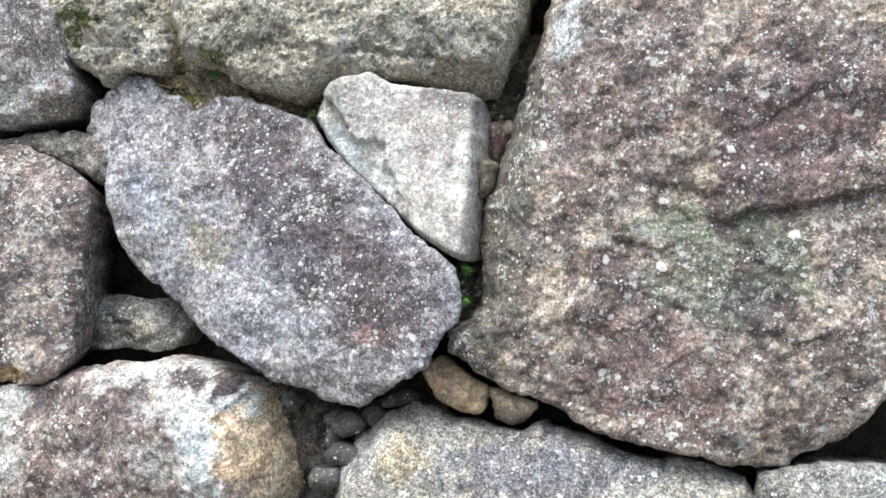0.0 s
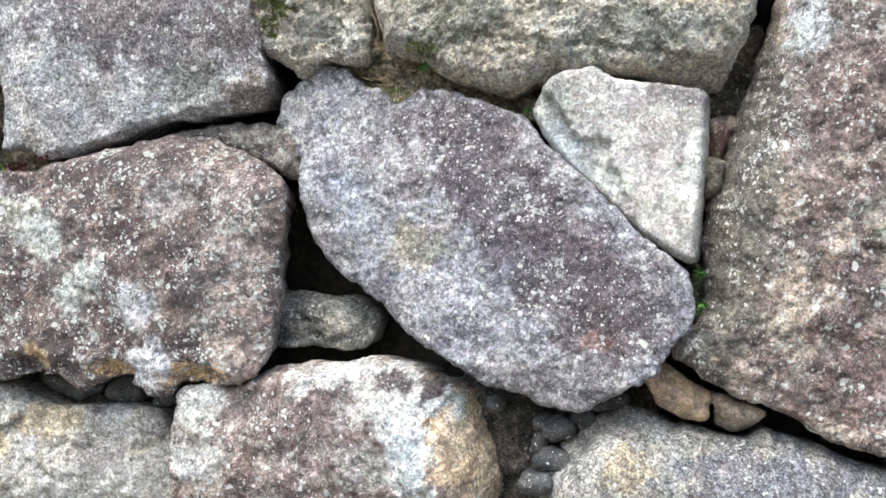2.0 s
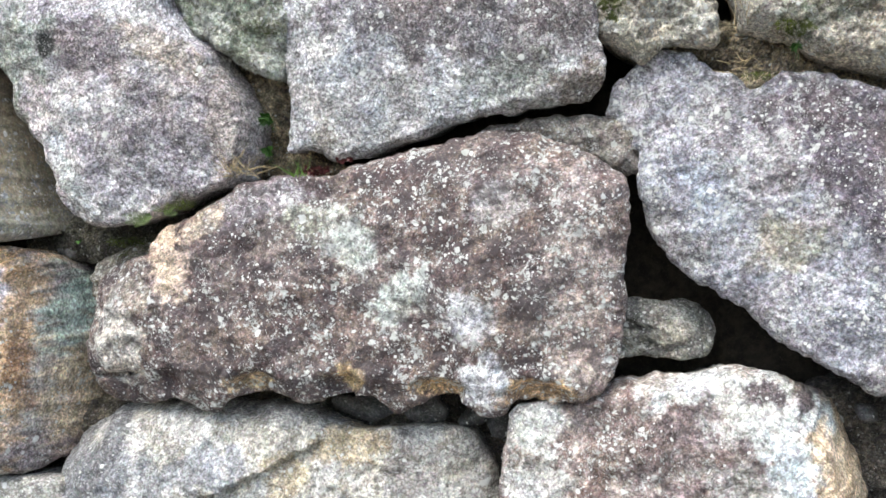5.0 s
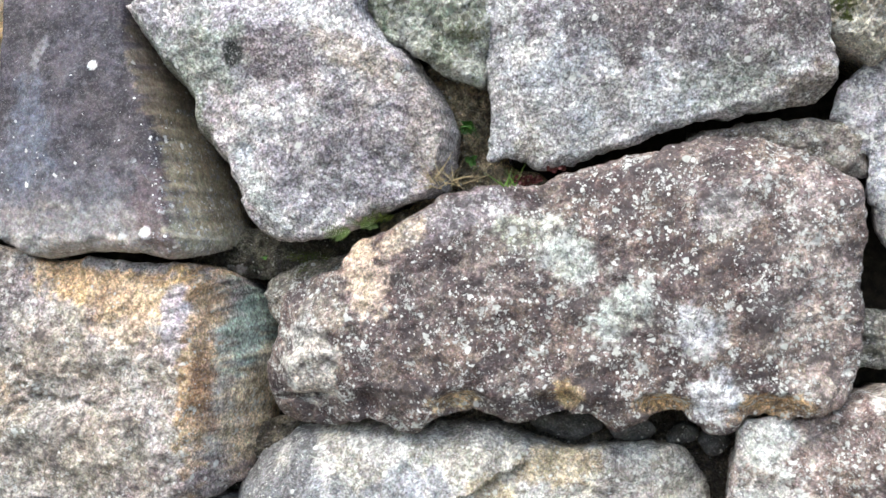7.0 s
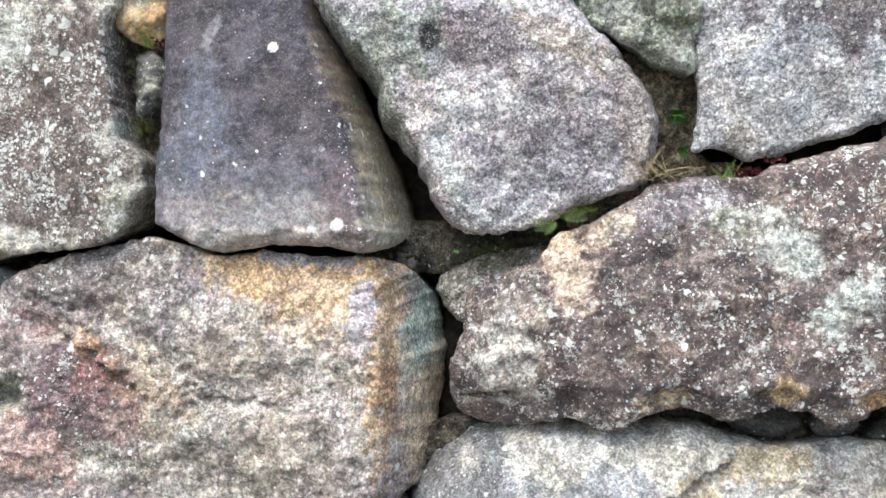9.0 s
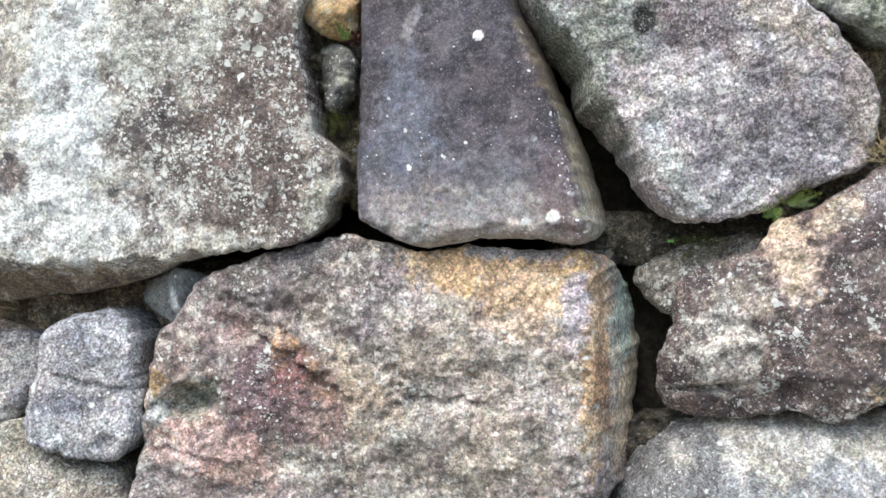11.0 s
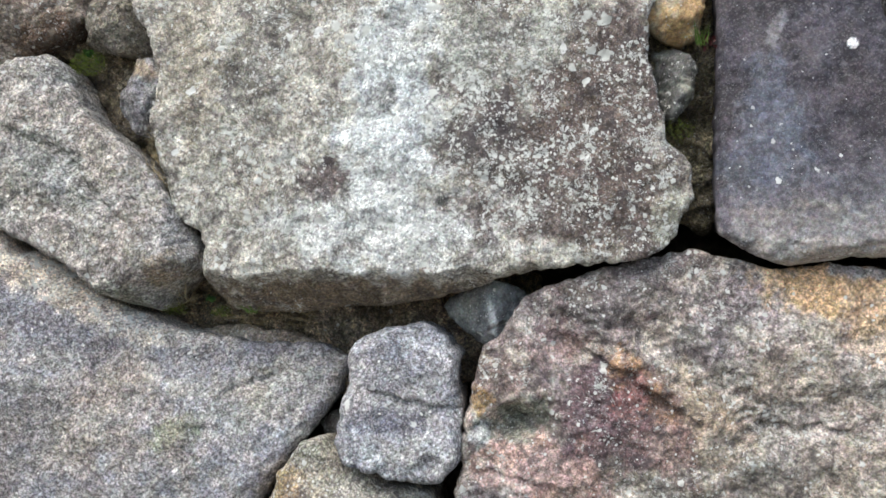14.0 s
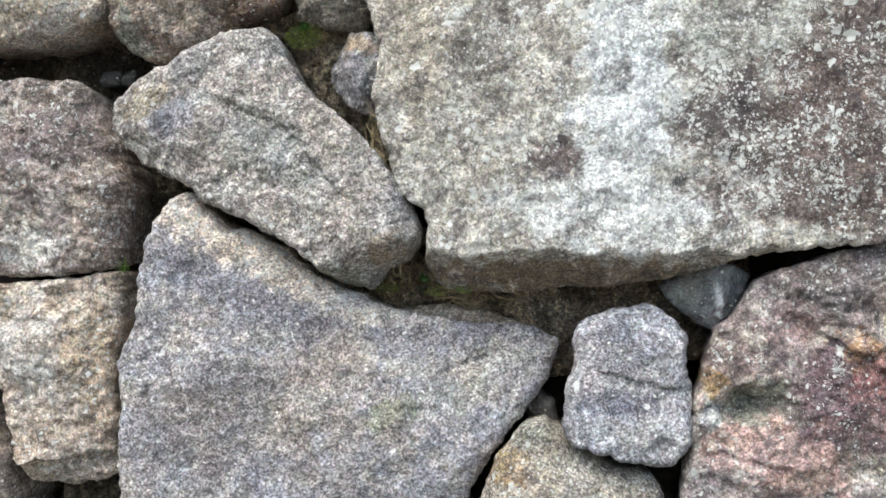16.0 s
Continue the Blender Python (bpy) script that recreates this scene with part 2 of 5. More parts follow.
def to_outline(p, q, out):
    """For points p: distance to the outline q (positive inside), the nearest place on it and the way out there."""
    a, b = q, np.roll(q, -1, 0)
    ab = b - a
    ll = (ab**2).sum(1) + 1e-12
    dist, near, way = np.empty(len(p)), np.empty((len(p), 2)), np.empty((len(p), 3))
    for k in range(0, len(p), 6000):
        r = p[k : k + 6000, None, :] - a[None]
        t = np.clip((r * ab).sum(2) / ll, 0, 1)
        off = r - t[..., None] * ab
        d2 = (off**2).sum(2)
        i = d2.argmin(1)
        rows = np.arange(len(i))
        z, x = p[k : k + 6000, 1:], p[k : k + 6000, :1]
        cross = ((a[:, 1] > z) != (b[:, 1] > z)) & (x < a[:, 0] + (z - a[:, 1]) * ab[:, 0] / (ab[:, 1] + 1e-12))
        inside = cross.sum(1) % 2 == 1
        dist[k : k + 6000] = np.sqrt(d2[rows, i]) * np.where(inside, 1, -1)
        near[k : k + 6000] = a[i] + t[rows, i, None] * ab[i]
        way[k : k + 6000] = out[i]
    return dist, near, way


def quick_outline(p, q, out, nx, nz):
    """The same for a grid of points: on every fifth point first, and in full near the outline."""
    k = 5
    cx, cz = np.arange(0, nx + k, k), np.arange(0, nz + k, k)
    lo, step = p[0], p[1, 0] - p[0, 0]
    gx, gz = np.meshgrid(lo[0] + step * cx, lo[1] + step * cz)
    rough = to_outline(np.stack([gx.ravel(), gz.ravel()], 1), q, out)[0].reshape(len(cz), len(cx))
    fx, fz = np.arange(nx) / k, np.arange(nz) / k
    ix, iz = fx.astype(int), fz.astype(int)
    u, v = (fx - ix)[None], (fz - iz)[:, None]
    iz = iz[:, None]
    d = (rough[iz, ix] * (1 - u) + rough[iz, ix + 1] * u) * (1 - v) + (rough[iz + 1, ix] * (1 - u) + rough[iz + 1, ix + 1] * u) * v
    d = d.ravel()
    near, way = p.copy(), np.zeros((len(p), 3))
    close = np.nonzero(np.abs(d) < (0.115 if out[:, 2].max() > 0.005 else 0.026))[0]
    d[close], near[close], way[close] = to_outline(p[close], q, out)
    return d, near, way


def blob(x, z, at, size, turn=0.0, seed=0, ragged=0.75, soft=0.32):
    """How far a patch with a ragged edge (stain, painted shade, growth or bump) covers each place."""
    c, s = math.cos(radians(turn)), math.sin(radians(turn))
    u, v = (x - at[0]) * c + (z - at[1]) * s, -(x - at[0]) * s + (z - at[1]) * c
    q = np.sqrt((u / size[0]) ** 2 + (v / size[1]) ** 2)
    q = q + ragged * fbm(x, z, max(0.03, 0.7 * min(size)), seed + 11, 5, 0.6)
    return 1 - smooth(1 - soft, 1 + soft, q)


COUNT = [0]


def stone(parent, label, material, corners, y0, base, base2=None, tilt=(0, 0), edge=0.010, bulge=0.02, rough=0.007, rugged=0.0, depth=0.34,
          cuts=(), ridges=(), ledges=(), stains_and_shading=(), lichen=0.3, lichens=(), mosses=(), soots=(), soot=0.0, step=0.004, ragged=0.008, fall=1.0, under=1.0, crumb=0.0, name="stone"):
    """One stone of the wall: a ragged outline, a front face with its tilt, bulge, broken-off edges (cuts) and relief, and sides that run back into the wall."""
    COUNT[0] += 1
    seed = 100 + 13 * COUNT[0]
    q, out = rounded(corners, 0.007, seed, ragged)
    lo, hi = q.min(0) - step, q.max(0) + step
    nx, nz = int((hi[0] - lo[0]) / step) + 2, int((hi[1] - lo[1]) / step) + 2
    gx, gz = np.meshgrid(lo[0] + step * np.arange(nx), lo[1] + step * np.arange(nz))
    p = np.stack([gx.ravel(), gz.ravel()], 1)
    d, near, way = quick_outline(p, q, out, nx, nz)
    keep = (d > 0.25 * step).reshape(nz, nx)
    cell = keep[:-1, :-1] & keep[1:, :-1] & keep[:-1, 1:] & keep[1:, 1:]
    iz, ix = np.nonzero(cell)
    v0 = iz * nx + ix
    quads = np.stack([v0, v0 + 1, v0 + nx + 1, v0 + nx], 1)
    edges = np.concatenate([quads[:, [n, (n + 1) % 4]] for n in range(4)])
    key = np.sort(edges, 1)
    key = key[:, 0] * (nx * nz) + key[:, 1]
    _, first, counts = np.unique(key, return_index=True, return_counts=True)
    rim = edges[first[counts == 1]]
    on_rim = np.unique(rim)
    p[on_rim], d[on_rim] = near[on_rim], 0.0
    used = np.unique(quads)
    slot = np.full(nx * nz, -1)
    slot[used] = np.arange(len(used))
    x, z, dd, oo = p[used, 0], p[used, 1], d[used], way[used]
    mid = q.mean(0)
    # the front
    y = y0 - 0.7 * edge - bulge + tilt[0] * (x - mid[0]) + tilt[1] * (z - mid[1])
    er = 0.7 * edge * (1 + 1.3 * fbm(x, z, 0.09, seed + 3, 3))
    e = np.clip(dd / np.maximum(er, 0.003), 0, 1)
    y = y + er * (1 - np.sqrt(np.clip(1 - (1 - e) ** 2, 0, 1)))
    span = 0.45 * min(hi - lo)
    y = y + bulge * (1 - smooth(0, span, dd)) ** 1.6
    wide = np.clip(fall * oo[:, 2], 0.012, 0.10)
    y = y + oo[:, 2] * (1 - np.clip(dd / wide, 0, 1)) ** 1.7
    for start, end, drop, fade in ledges:  # a broken step along a line: the side to the right of it lies deeper
        along = np.array(end) - np.array(start)
        long = np.hypot(*along)
        along = along / long
        s = (x - start[0]) * along[0] + (z - start[1]) * along[1]
        o = (x - start[0]) * along[1] - (z - start[1]) * along[0] + 0.012 * fbm(x, z, 0.05, seed + 71, 5, 0.65)
        y = y + drop * smooth(0, 0.005, o) * np.exp(-np.maximum(o, 0) / fade) * smooth(-0.15 * long, 0.15 * long, s) * (1 - smooth(0.85 * long, 1.15 * long, s))
    for at, turn, slope in cuts:  # beyond the line through 'at', the face falls back
        c, s = math.cos(radians(turn)), math.sin(radians(turn))
        off = -(x - at[0]) * s + (z - at[1]) * c + 0.018 * fbm(x, z, 0.06, seed + 31, 5, 0.6)
        y = y + slope * np.maximum(0, off)
    for at, size, turn, high in ridges:  # bumps (or dents, if high is negative)
        y = y - high * blob(x, z, at, size, turn, seed + 7, 0.35, 0.6)
    y = y + 2.0 * rough * fbm(x, z, 0.20, seed, 2) + rough * fbm(x, z, 0.06, seed + 5, 5, 0.58)
    chip = fbm(x + 0.02 * fbm(x, z, 0.04, seed + 2), z, 0.07, seed + 23, 4, 0.6)
    y = y + 0.22 * rough * smooth(0.10, 0.14, chip) - 0.16 * rough * smooth(0.16, 0.20, -chip)
    if rugged:
        y = y - rugged * ridged(x, z, 0.13, seed + 9, 5)
        steps = fbm(x + 0.03 * fbm(x, z, 0.05, seed), z, 0.09, seed + 17, 3)
        y = y + rugged * 0.8 * smooth(0.02, 0.07, steps)
    if crumb:  # coarse knobs and pits of a weathered skin
        knob = fbm(x, z, 0.026, seed + 19, 3, 0.6)
        y = y - crumb * (np.abs(knob) - 0.2) + 0.8 * crumb * smooth(0.18, 0.34, fbm(x, z, 0.034, seed + 29, 3))
    y = y + 0.0013 * fbm(x, z, 0.012, seed + 21, 2)
    front = np.stack([x, y, z], 1)
    # the sides
    a = slot[rim]
    border = np.unique(a)
    pos = np.full(len(used), -1)
    pos[border] = np.arange(len(border))
    verts, faces = [front], [slot[quads][:, [0, 1, 2, 3]]]
    prev, total = border, len(front)
    for back, inset in ((0.007, -0.0008), (0.022, 0.001 * under), (0.055, 0.004 * under), (0.12, 0.010 * under), (depth, 0.035 * under)):
        bx, bz = x[border] - oo[border, 0] * inset, z[border] - oo[border, 1] * inset
        wob = 0.10 * back * fbm(bx + 3 * back, bz, 0.06, seed + 41, 3)
        ring = np.stack([bx - oo[border, 0] * wob * 0.6, y[border] + back, bz - oo[border, 1] * wob * 0.6], 1)
        verts.append(ring)
        idx = total + np.arange(len(border))
        pa, pb = pos[a[:, 0]], pos[a[:, 1]]
        faces.append(np.stack([prev[pb], prev[pa], idx[pa], idx[pb]], 1))
        prev, total = idx, total + len(border)
    centre = np.array([[mid[0], y0 + depth, mid[1]]])
    verts.append(centre)
    pa, pb = pos[a[:, 0]], pos[a[:, 1]]
    caps = np.stack([prev[pb], prev[pa], np.full(len(pa), total)], 1)
    v = np.concatenate(verts)
    origin = np.array([mid[0], y0 + 0.5 * depth, mid[1]])
    quadf = np.concatenate(faces)
    me = bpy.data.meshes.new(name)
    me.vertices.add(len(v))
    me.vertices.foreach_set("co", (v - origin).ravel())
    me.loops.add(4 * len(quadf) + 3 * len(caps))
    me.loops.foreach_set("vertex_index", np.concatenate([quadf.ravel(), caps.ravel()]))
    me.polygons.add(len(quadf) + len(caps))
    me.polygons.foreach_set("loop_start", np.r_[4 * np.arange(len(quadf)), 4 * len(quadf) + 3 * np.arange(len(caps))])
    me.update(calc_edges=True)
    me.validate()
    me.polygons.foreach_set("use_smooth", [True] * len(me.polygons))
    me.materials.append(material)
    # colour and growth
    vx, vz = v[:, 0], v[:, 2]
    tint = np.array(base)[None] * np.ones((len(v), 1))
    if base2:
        m = smooth(-0.10, 0.10, fbm(vx, vz, 0.09, seed + 51, 6, 0.72))[:, None]
        tint = tint * (1 - m) + np.array(base2)[None] * m
    for k, (at, size, turn, colour, power, *more) in enumerate(stains_and_shading):
        m = power * blob(vx, vz, at, size, turn, seed + 60 + k, more[0] if more else 0.75, 0.26)[:, None]
        tint = tint * (1 - m) + np.array(colour)[None] * m
    # each patch, painted shade too, is made to stand out from the bare stone
    bare = 0.5 * (np.array(base) + np.array(base2 or base))
    tint = tint * (tint.mean(1, keepdims=True) / bare.mean()) ** 0.6
    hue = tint - tint.mean(1, keepdims=True)
    strong = np.abs(hue).max(1, keepdims=True) / tint.mean(1, keepdims=True)
    tint = np.maximum(tint + hue * np.clip(0.55 - strong, 0, 0.5), 0.02)
    tint = tint * np.minimum(1.0, 0.78 / tint.max(1, keepdims=True))
    grow = {"lichen": np.full(len(v), float(lichen)), "moss": np.zeros(len(v)), "soot": np.full(len(v), float(soot))}
    for what, some in (("lichen", lichens), ("moss", mosses), ("soot", soots)):
        for k, (at, size, turn, power) in enumerate(some):
            m = blob(vx, vz, at, size, turn, seed + 80 + k)
            grow[what] = grow[what] * (1 - m) + power * m
    attr = me.attributes.new("tint", "FLOAT_COLOR", "POINT")
    attr.data.foreach_set("color", np.concatenate([tint, np.ones((len(v), 1))], 1).astype(np.float32).ravel())
    for what, values in grow.items():
        me.attributes.new(what, "FLOAT", "POINT").data.foreach_set("value", values.astype(np.float32))
    return part(name, me, parent, label, origin)


# ---- the ground and the wall's core ----
def sheet(name, x0, x1, z0, z1, step, y, seed, thick):
    """The core's uneven earth front, closed to a block."""
    xs, zs = np.arange(x0, x1 + step, step), np.arange(z0, z1 + step, step)
    gx, gz = np.meshgrid(xs, zs)
    gy = y + 0.05 * fbm(gx, gz, 0.12, seed, 5, 0.6)
    v = np.stack([gx, gy, gz], 2).reshape(-1, 3)
    n, m = len(xs), len(zs)
    i = (np.arange(m - 1)[:, None] * n + np.arange(n - 1)[None]).ravel()
    faces = np.stack([i, i + 1, i + n + 1, i + n], 1).tolist()
    k = len(v)
    v = np.r_[v, [[x0, y + thick, z0], [xs[-1], y + thick, z0], [xs[-1], y + thick, zs[-1]], [x0, y + thick, zs[-1]]]]
    faces += [[k + 3, k + 2, k + 1, k], list(range(n - 1, -1, -1)) + [k, k + 1], list(range((m - 1) * n, m * n)) + [k + 2, k + 3]]
    faces += [list(range(0, m * n, n)) + [k + 3, k], list(range(m * n - 1, 0, -n)) + [k + 1, k + 2]]
    return mesh_of(name, v, faces, EARTH)


wall = tagged(new("wall_stone", sheet("core", -5.6, 2.0, 0.0, 2.9, 0.03, 0.36, 3, 0.6)),
              "old dry-laid retaining wall of large lichened boulders over dark earth", "stone wall", kind="structure")


def ground():
    n = Nodes("trodden_gravel")
    c = n.mix(n.step(n.noise(9, 6, 0.7), 0.35, 0.7), (0.16, 0.145, 0.12), (0.30, 0.28, 0.245))
    c = n.mix(n.step(n.noise(140, 3), 0.55, 0.7), c, (0.10, 0.09, 0.075))
    me = mesh_of("ground", [(-3000, -3000, 0), (3000, -3000, 0), (3000, 3000, 0), (-3000, 3000, 0)], [(0, 1, 2, 3)],
                 n.done(c, 0.95, n.bump(n.noise(120, 6), 0.8, 0.02)))
    tagged(new("ground", me), "trodden pale gravel ground before the wall", "ground", kind="structure")


ground()

# ---- stones ----
PURPLE = (0.135, 0.112, 0.12)


def lay(*args, **more):
    return stone(wall, *args, **more)


lay("large red-brown stone slab spotted with pale lichen", WEATHERED, [(0.185, 1.933, 0.14), (0.160, 1.828, 0.13), (0.131, 1.711, 0.12), (0.101, 1.605, 0.12), (0.072, 1.517, 0.11), (0.062, 1.430, 0.10), (0.068, 1.315, 0.09), (0.058, 1.267, 0.04), (0.019, 1.244, 0.04), (0.015, 1.201, 0.03), (0.063, 1.168, 0.01), (0.132, 1.131, 0.01), (0.215, 1.109, 0.01), (0.309, 1.062, 0.00), (0.383, 1.041, 0.00), (0.466, 1.035, 0.00), (0.559, 1.012, 0.00), (0.653, 1.019, 0.00), (0.706, 1.055, 0.00), (0.763, 1.073, 0.00), (0.828, 1.152, 0.01), (0.906, 1.234, 0.00), (0.945, 1.573, 0.00), (0.901, 1.955, 0.00), (0.213, 2.030, 0.10)], 0.035, (0.25, 0.207, 0.187), (0.42, 0.37, 0.325), tilt=(0.0, -0.08), edge=0.02, rough=0.011, rugged=0.005,
    cuts=[((0.552, 1.053), 200, 0.5)],
    ledges=[((0.528, 1.474), (0.831, 1.550), 0.035, 0.07), ((0.337, 1.436), (0.440, 1.414), 0.016, 0.03), ((0.416, 1.533), (0.536, 1.515), 0.012, 0.03), ((0.652, 1.241), (0.763, 1.307), 0.008, 0.03), ((0.36, 1.345), (0.475, 1.30), 0.010, 0.03), ((0.30, 1.60), (0.41, 1.64), 0.008, 0.03), ((0.44, 1.20), (0.53, 1.25), 0.007, 0.025), ((0.60, 1.66), (0.70, 1.72), 0.009, 0.03)],
        stains_and_shading=[((0.550, 1.387), (0.13, 0.11), 20, (0.25, 0.27, 0.22), 0.85), ((0.498, 1.468), (0.13, 0.035), 12, (0.27, 0.30, 0.235), 0.8),
            ((0.227, 1.825), (0.035, 0.06), 0, (0.50, 0.52, 0.52), 0.9), ((0.640, 1.636), (0.2, 0.12), 60, (0.22, 0.165, 0.165), 0.8),
            # tall flank entry: brown-grey, darkened to paint in the left flank's shade
            ((0.317, 1.695), (0.12, 0.2), -30, (0.25, 0.20, 0.19), 0.7), ((0.115, 1.46), (0.065, 0.36), -8, (0.205, 0.195, 0.165), 0.9),
            ((0.408, 1.185), (0.16, 0.09), -20, (0.28, 0.205, 0.19), 0.8), ((0.330, 1.368), (0.05, 0.035), 0, PURPLE, 0.7),
            ((0.621, 1.309), (0.06, 0.05), 0, PURPLE, 0.6), ((0.520, 1.707), (0.045, 0.03), 30, PURPLE, 0.7)],
    lichen=0.42, lichens=[((0.146, 1.232), (0.08, 0.08), 0, 0.3), ((0.506, 1.252), (0.2, 0.1), 0, 0.5)], soot=0.35)
lay("rough mossy buff boulder with weeds beneath it", MOSSY, [(-0.641, 1.955, 0.01), (-0.617, 1.853, 0.03), (-0.592, 1.788, 0.05), (-0.502, 1.761, 0.03), (-0.448, 1.724, 0.04), (-0.345, 1.698, 0.05), (-0.295, 1.711, 0.04), (-0.247, 1.737, 0.04), (-0.150, 1.750, 0.03), (-0.053, 1.732, 0.04), (0.025, 1.719, 0.07), (0.083, 1.728, 0.07), (0.110, 1.793, 0.05), (0.140, 1.886, 0.03), (0.140, 2.028, 0.00), (-0.229, 2.091, 0.00), (-0.645, 2.062, 0.00)], 0.08, (0.66, 0.615, 0.52), (0.78, 0.74, 0.65), edge=0.03, bulge=0.03, rough=0.012, rugged=0.007, crumb=0.007, tilt=(0, 0.22),
    cuts=[((-0.215, 1.726), 190, 0.8)], ledges=[((-0.436, 1.818), (-0.195, 1.794), 0.012, 0.04), ((-0.173, 1.805), (0.078, 1.760), 0.014, 0.05)],
    stains_and_shading=[((-0.081, 1.816), (0.16, 0.05), 10, (0.46, 0.47, 0.42), 0.8), ((-0.425, 1.830), (0.1, 0.05), 10, (0.34, 0.36, 0.30), 0.7)],
    lichen=0.35, mosses=[((-0.495, 1.778), (0.022, 0.018), 0, 0.7), ((-0.357, 1.714), (0.12, 0.02), -10, 0.35)], soot=-0.15)
lay("small crumbly buff stone with dark moss at its edge", MOSSY, [(-0.980, 1.952), (-0.921, 1.840), (-0.837, 1.770), (-0.774, 1.730), (-0.726, 1.766), (-0.644, 1.757), (-0.633, 1.812), (-0.640, 1.905), (-0.675, 2.057), (-0.829, 2.090), (-0.997, 2.066)], 0.12, (0.68, 0.63, 0.53), (0.80, 0.76, 0.67), tilt=(0, 0.2), edge=0.035, bulge=0.05, rough=0.016, rugged=0.012, crumb=0.011, step=0.0035,
    lichen=0.4, mosses=[((-0.812, 1.863), (0.03, 0.03), 0, 0.7), ((-0.840, 1.833), (0.02, 0.03), 0, 0.7)], soot=-0.1)
lay("pale grey wedge-shaped stone with clean split edges", SPLIT, [(-0.229, 1.733), (-0.170, 1.750), (-0.160, 1.748), (-0.121, 1.728), (0.000, 1.716), (0.044, 1.712), (0.062, 1.704, 0.05), (0.066, 1.670, 0.11), (0.067, 1.556, 0.11), (0.062, 1.445, 0.11), (0.056, 1.381, 0.10), (0.012, 1.388, 0.02), (-0.062, 1.432, 0.03), (-0.126, 1.489, 0.03), (-0.177, 1.529, 0.03), (-0.217, 1.570, 0.03), (-0.258, 1.618, 0.02), (-0.280, 1.662, 0.01), (-0.257, 1.710, 0.01)], 0.042, (0.46, 0.445, 0.42), (0.55, 0.535, 0.505), tilt=(0.09, 0.02), edge=0.005, bulge=0.004, rough=0.005, ragged=0.004, fall=0.22,
    ledges=[((-0.262, 1.708), (-0.178, 1.610), 0.028, 0.3), ((-0.195, 1.628), (-0.120, 1.600), 0.016, 0.25), ((-0.135, 1.612), (-0.055, 1.425), 0.012, 0.2), ((-0.150, 1.575), (-0.105, 1.545), 0.006, 0.03)],
    stains_and_shading=[((0.000, 1.697), (0.06, 0.018), -8, (0.33, 0.315, 0.32), 0.85), ((-0.085, 1.685), (0.05, 0.03), 0, (0.45, 0.43, 0.425), 0.7), ((-0.215, 1.585), (0.035, 0.085), 40, (0.44, 0.47, 0.48), 0.85), ((-0.235, 1.680), (0.03, 0.03), 0, (0.42, 0.43, 0.40), 0.7),
            ((-0.125, 1.535), (0.05, 0.025), -40, (0.43, 0.45, 0.42), 0.7), ((-0.045, 1.590), (0.03, 0.06), 10, (0.50, 0.455, 0.44), 0.6), ((0.035, 1.55), (0.025, 0.12), 0, (0.59, 0.58, 0.535), 0.7)], lichen=0.25, soot=-0.2)
lay("slanting oval grey-purple boulder", WEATHERED, [(-0.778, 1.748), (-0.734, 1.764), (-0.685, 1.752), (-0.638, 1.718), (-0.599, 1.705), (-0.567, 1.682), (-0.515, 1.708), (-0.454, 1.709), (-0.371, 1.678), (-0.298, 1.656), (-0.250, 1.601), (-0.158, 1.524), (-0.081, 1.452), (-0.020, 1.403), (0.032, 1.353), (0.050, 1.302), (0.040, 1.256), (0.008, 1.218), (-0.016, 1.170), (-0.085, 1.123), (-0.152, 1.080), (-0.228, 1.084), (-0.282, 1.103), (-0.357, 1.118), (-0.442, 1.167), (-0.524, 1.212), (-0.569, 1.260), (-0.628, 1.291), (-0.688, 1.328), (-0.743, 1.385), (-0.779, 1.485), (-0.779, 1.551), (-0.817, 1.604), (-0.846, 1.638), (-0.828, 1.689)], 0.075, (0.31, 0.305, 0.325), (0.40, 0.395, 0.41), tilt=(-0.13, 0.02), edge=0.012, bulge=0.016, rough=0.009, under=2.0, crumb=0.002,
    cuts=[((-0.643, 1.361), 138, 0.35), ((-0.228, 1.144), 175, 0.5), ((-0.281, 1.640), -28, 0.6)], ridges=[((-0.388, 1.247), (0.04, 0.03), 0, 0.012)],
    stains_and_shading=[((-0.280, 1.431), (0.28, 0.10), -42, (0.165, 0.145, 0.16), 0.9), ((-0.424, 1.621), (0.13, 0.07), -20, (0.20, 0.175, 0.19), 0.8), ((-0.135, 1.326), (0.14, 0.09), -40, (0.20, 0.175, 0.19), 0.75),
            ((-0.519, 1.389), (0.07, 0.05), -10, (0.38, 0.365, 0.30), 0.7), ((-0.623, 1.443), (0.06, 0.12), 15, (0.40, 0.42, 0.46), 0.7), ((-0.129, 1.222), (0.03, 0.02), 0, (0.36, 0.22, 0.20), 0.6),
            ((-0.031, 1.287), (0.05, 0.03), 0, (0.17, 0.16, 0.18), 0.7)], lichen=0.40, soot=0.2)
lay("rounded tan chink stone wedged in a joint", PEBBLE, [(-0.041, 1.155), (-0.002, 1.188), (0.036, 1.154), (0.090, 1.130), (0.090, 1.082), (0.050, 1.071), (-0.009, 1.101)], 0.1, (0.33, 0.255, 0.18), (0.25, 0.20, 0.155), edge=0.010, bulge=0.006, rough=0.007, cuts=[((0.02, 1.128), -40, 0.9), ((0.03, 1.10), 150, 0.6)], depth=0.14, lichen=0.0, name="chink_stone")
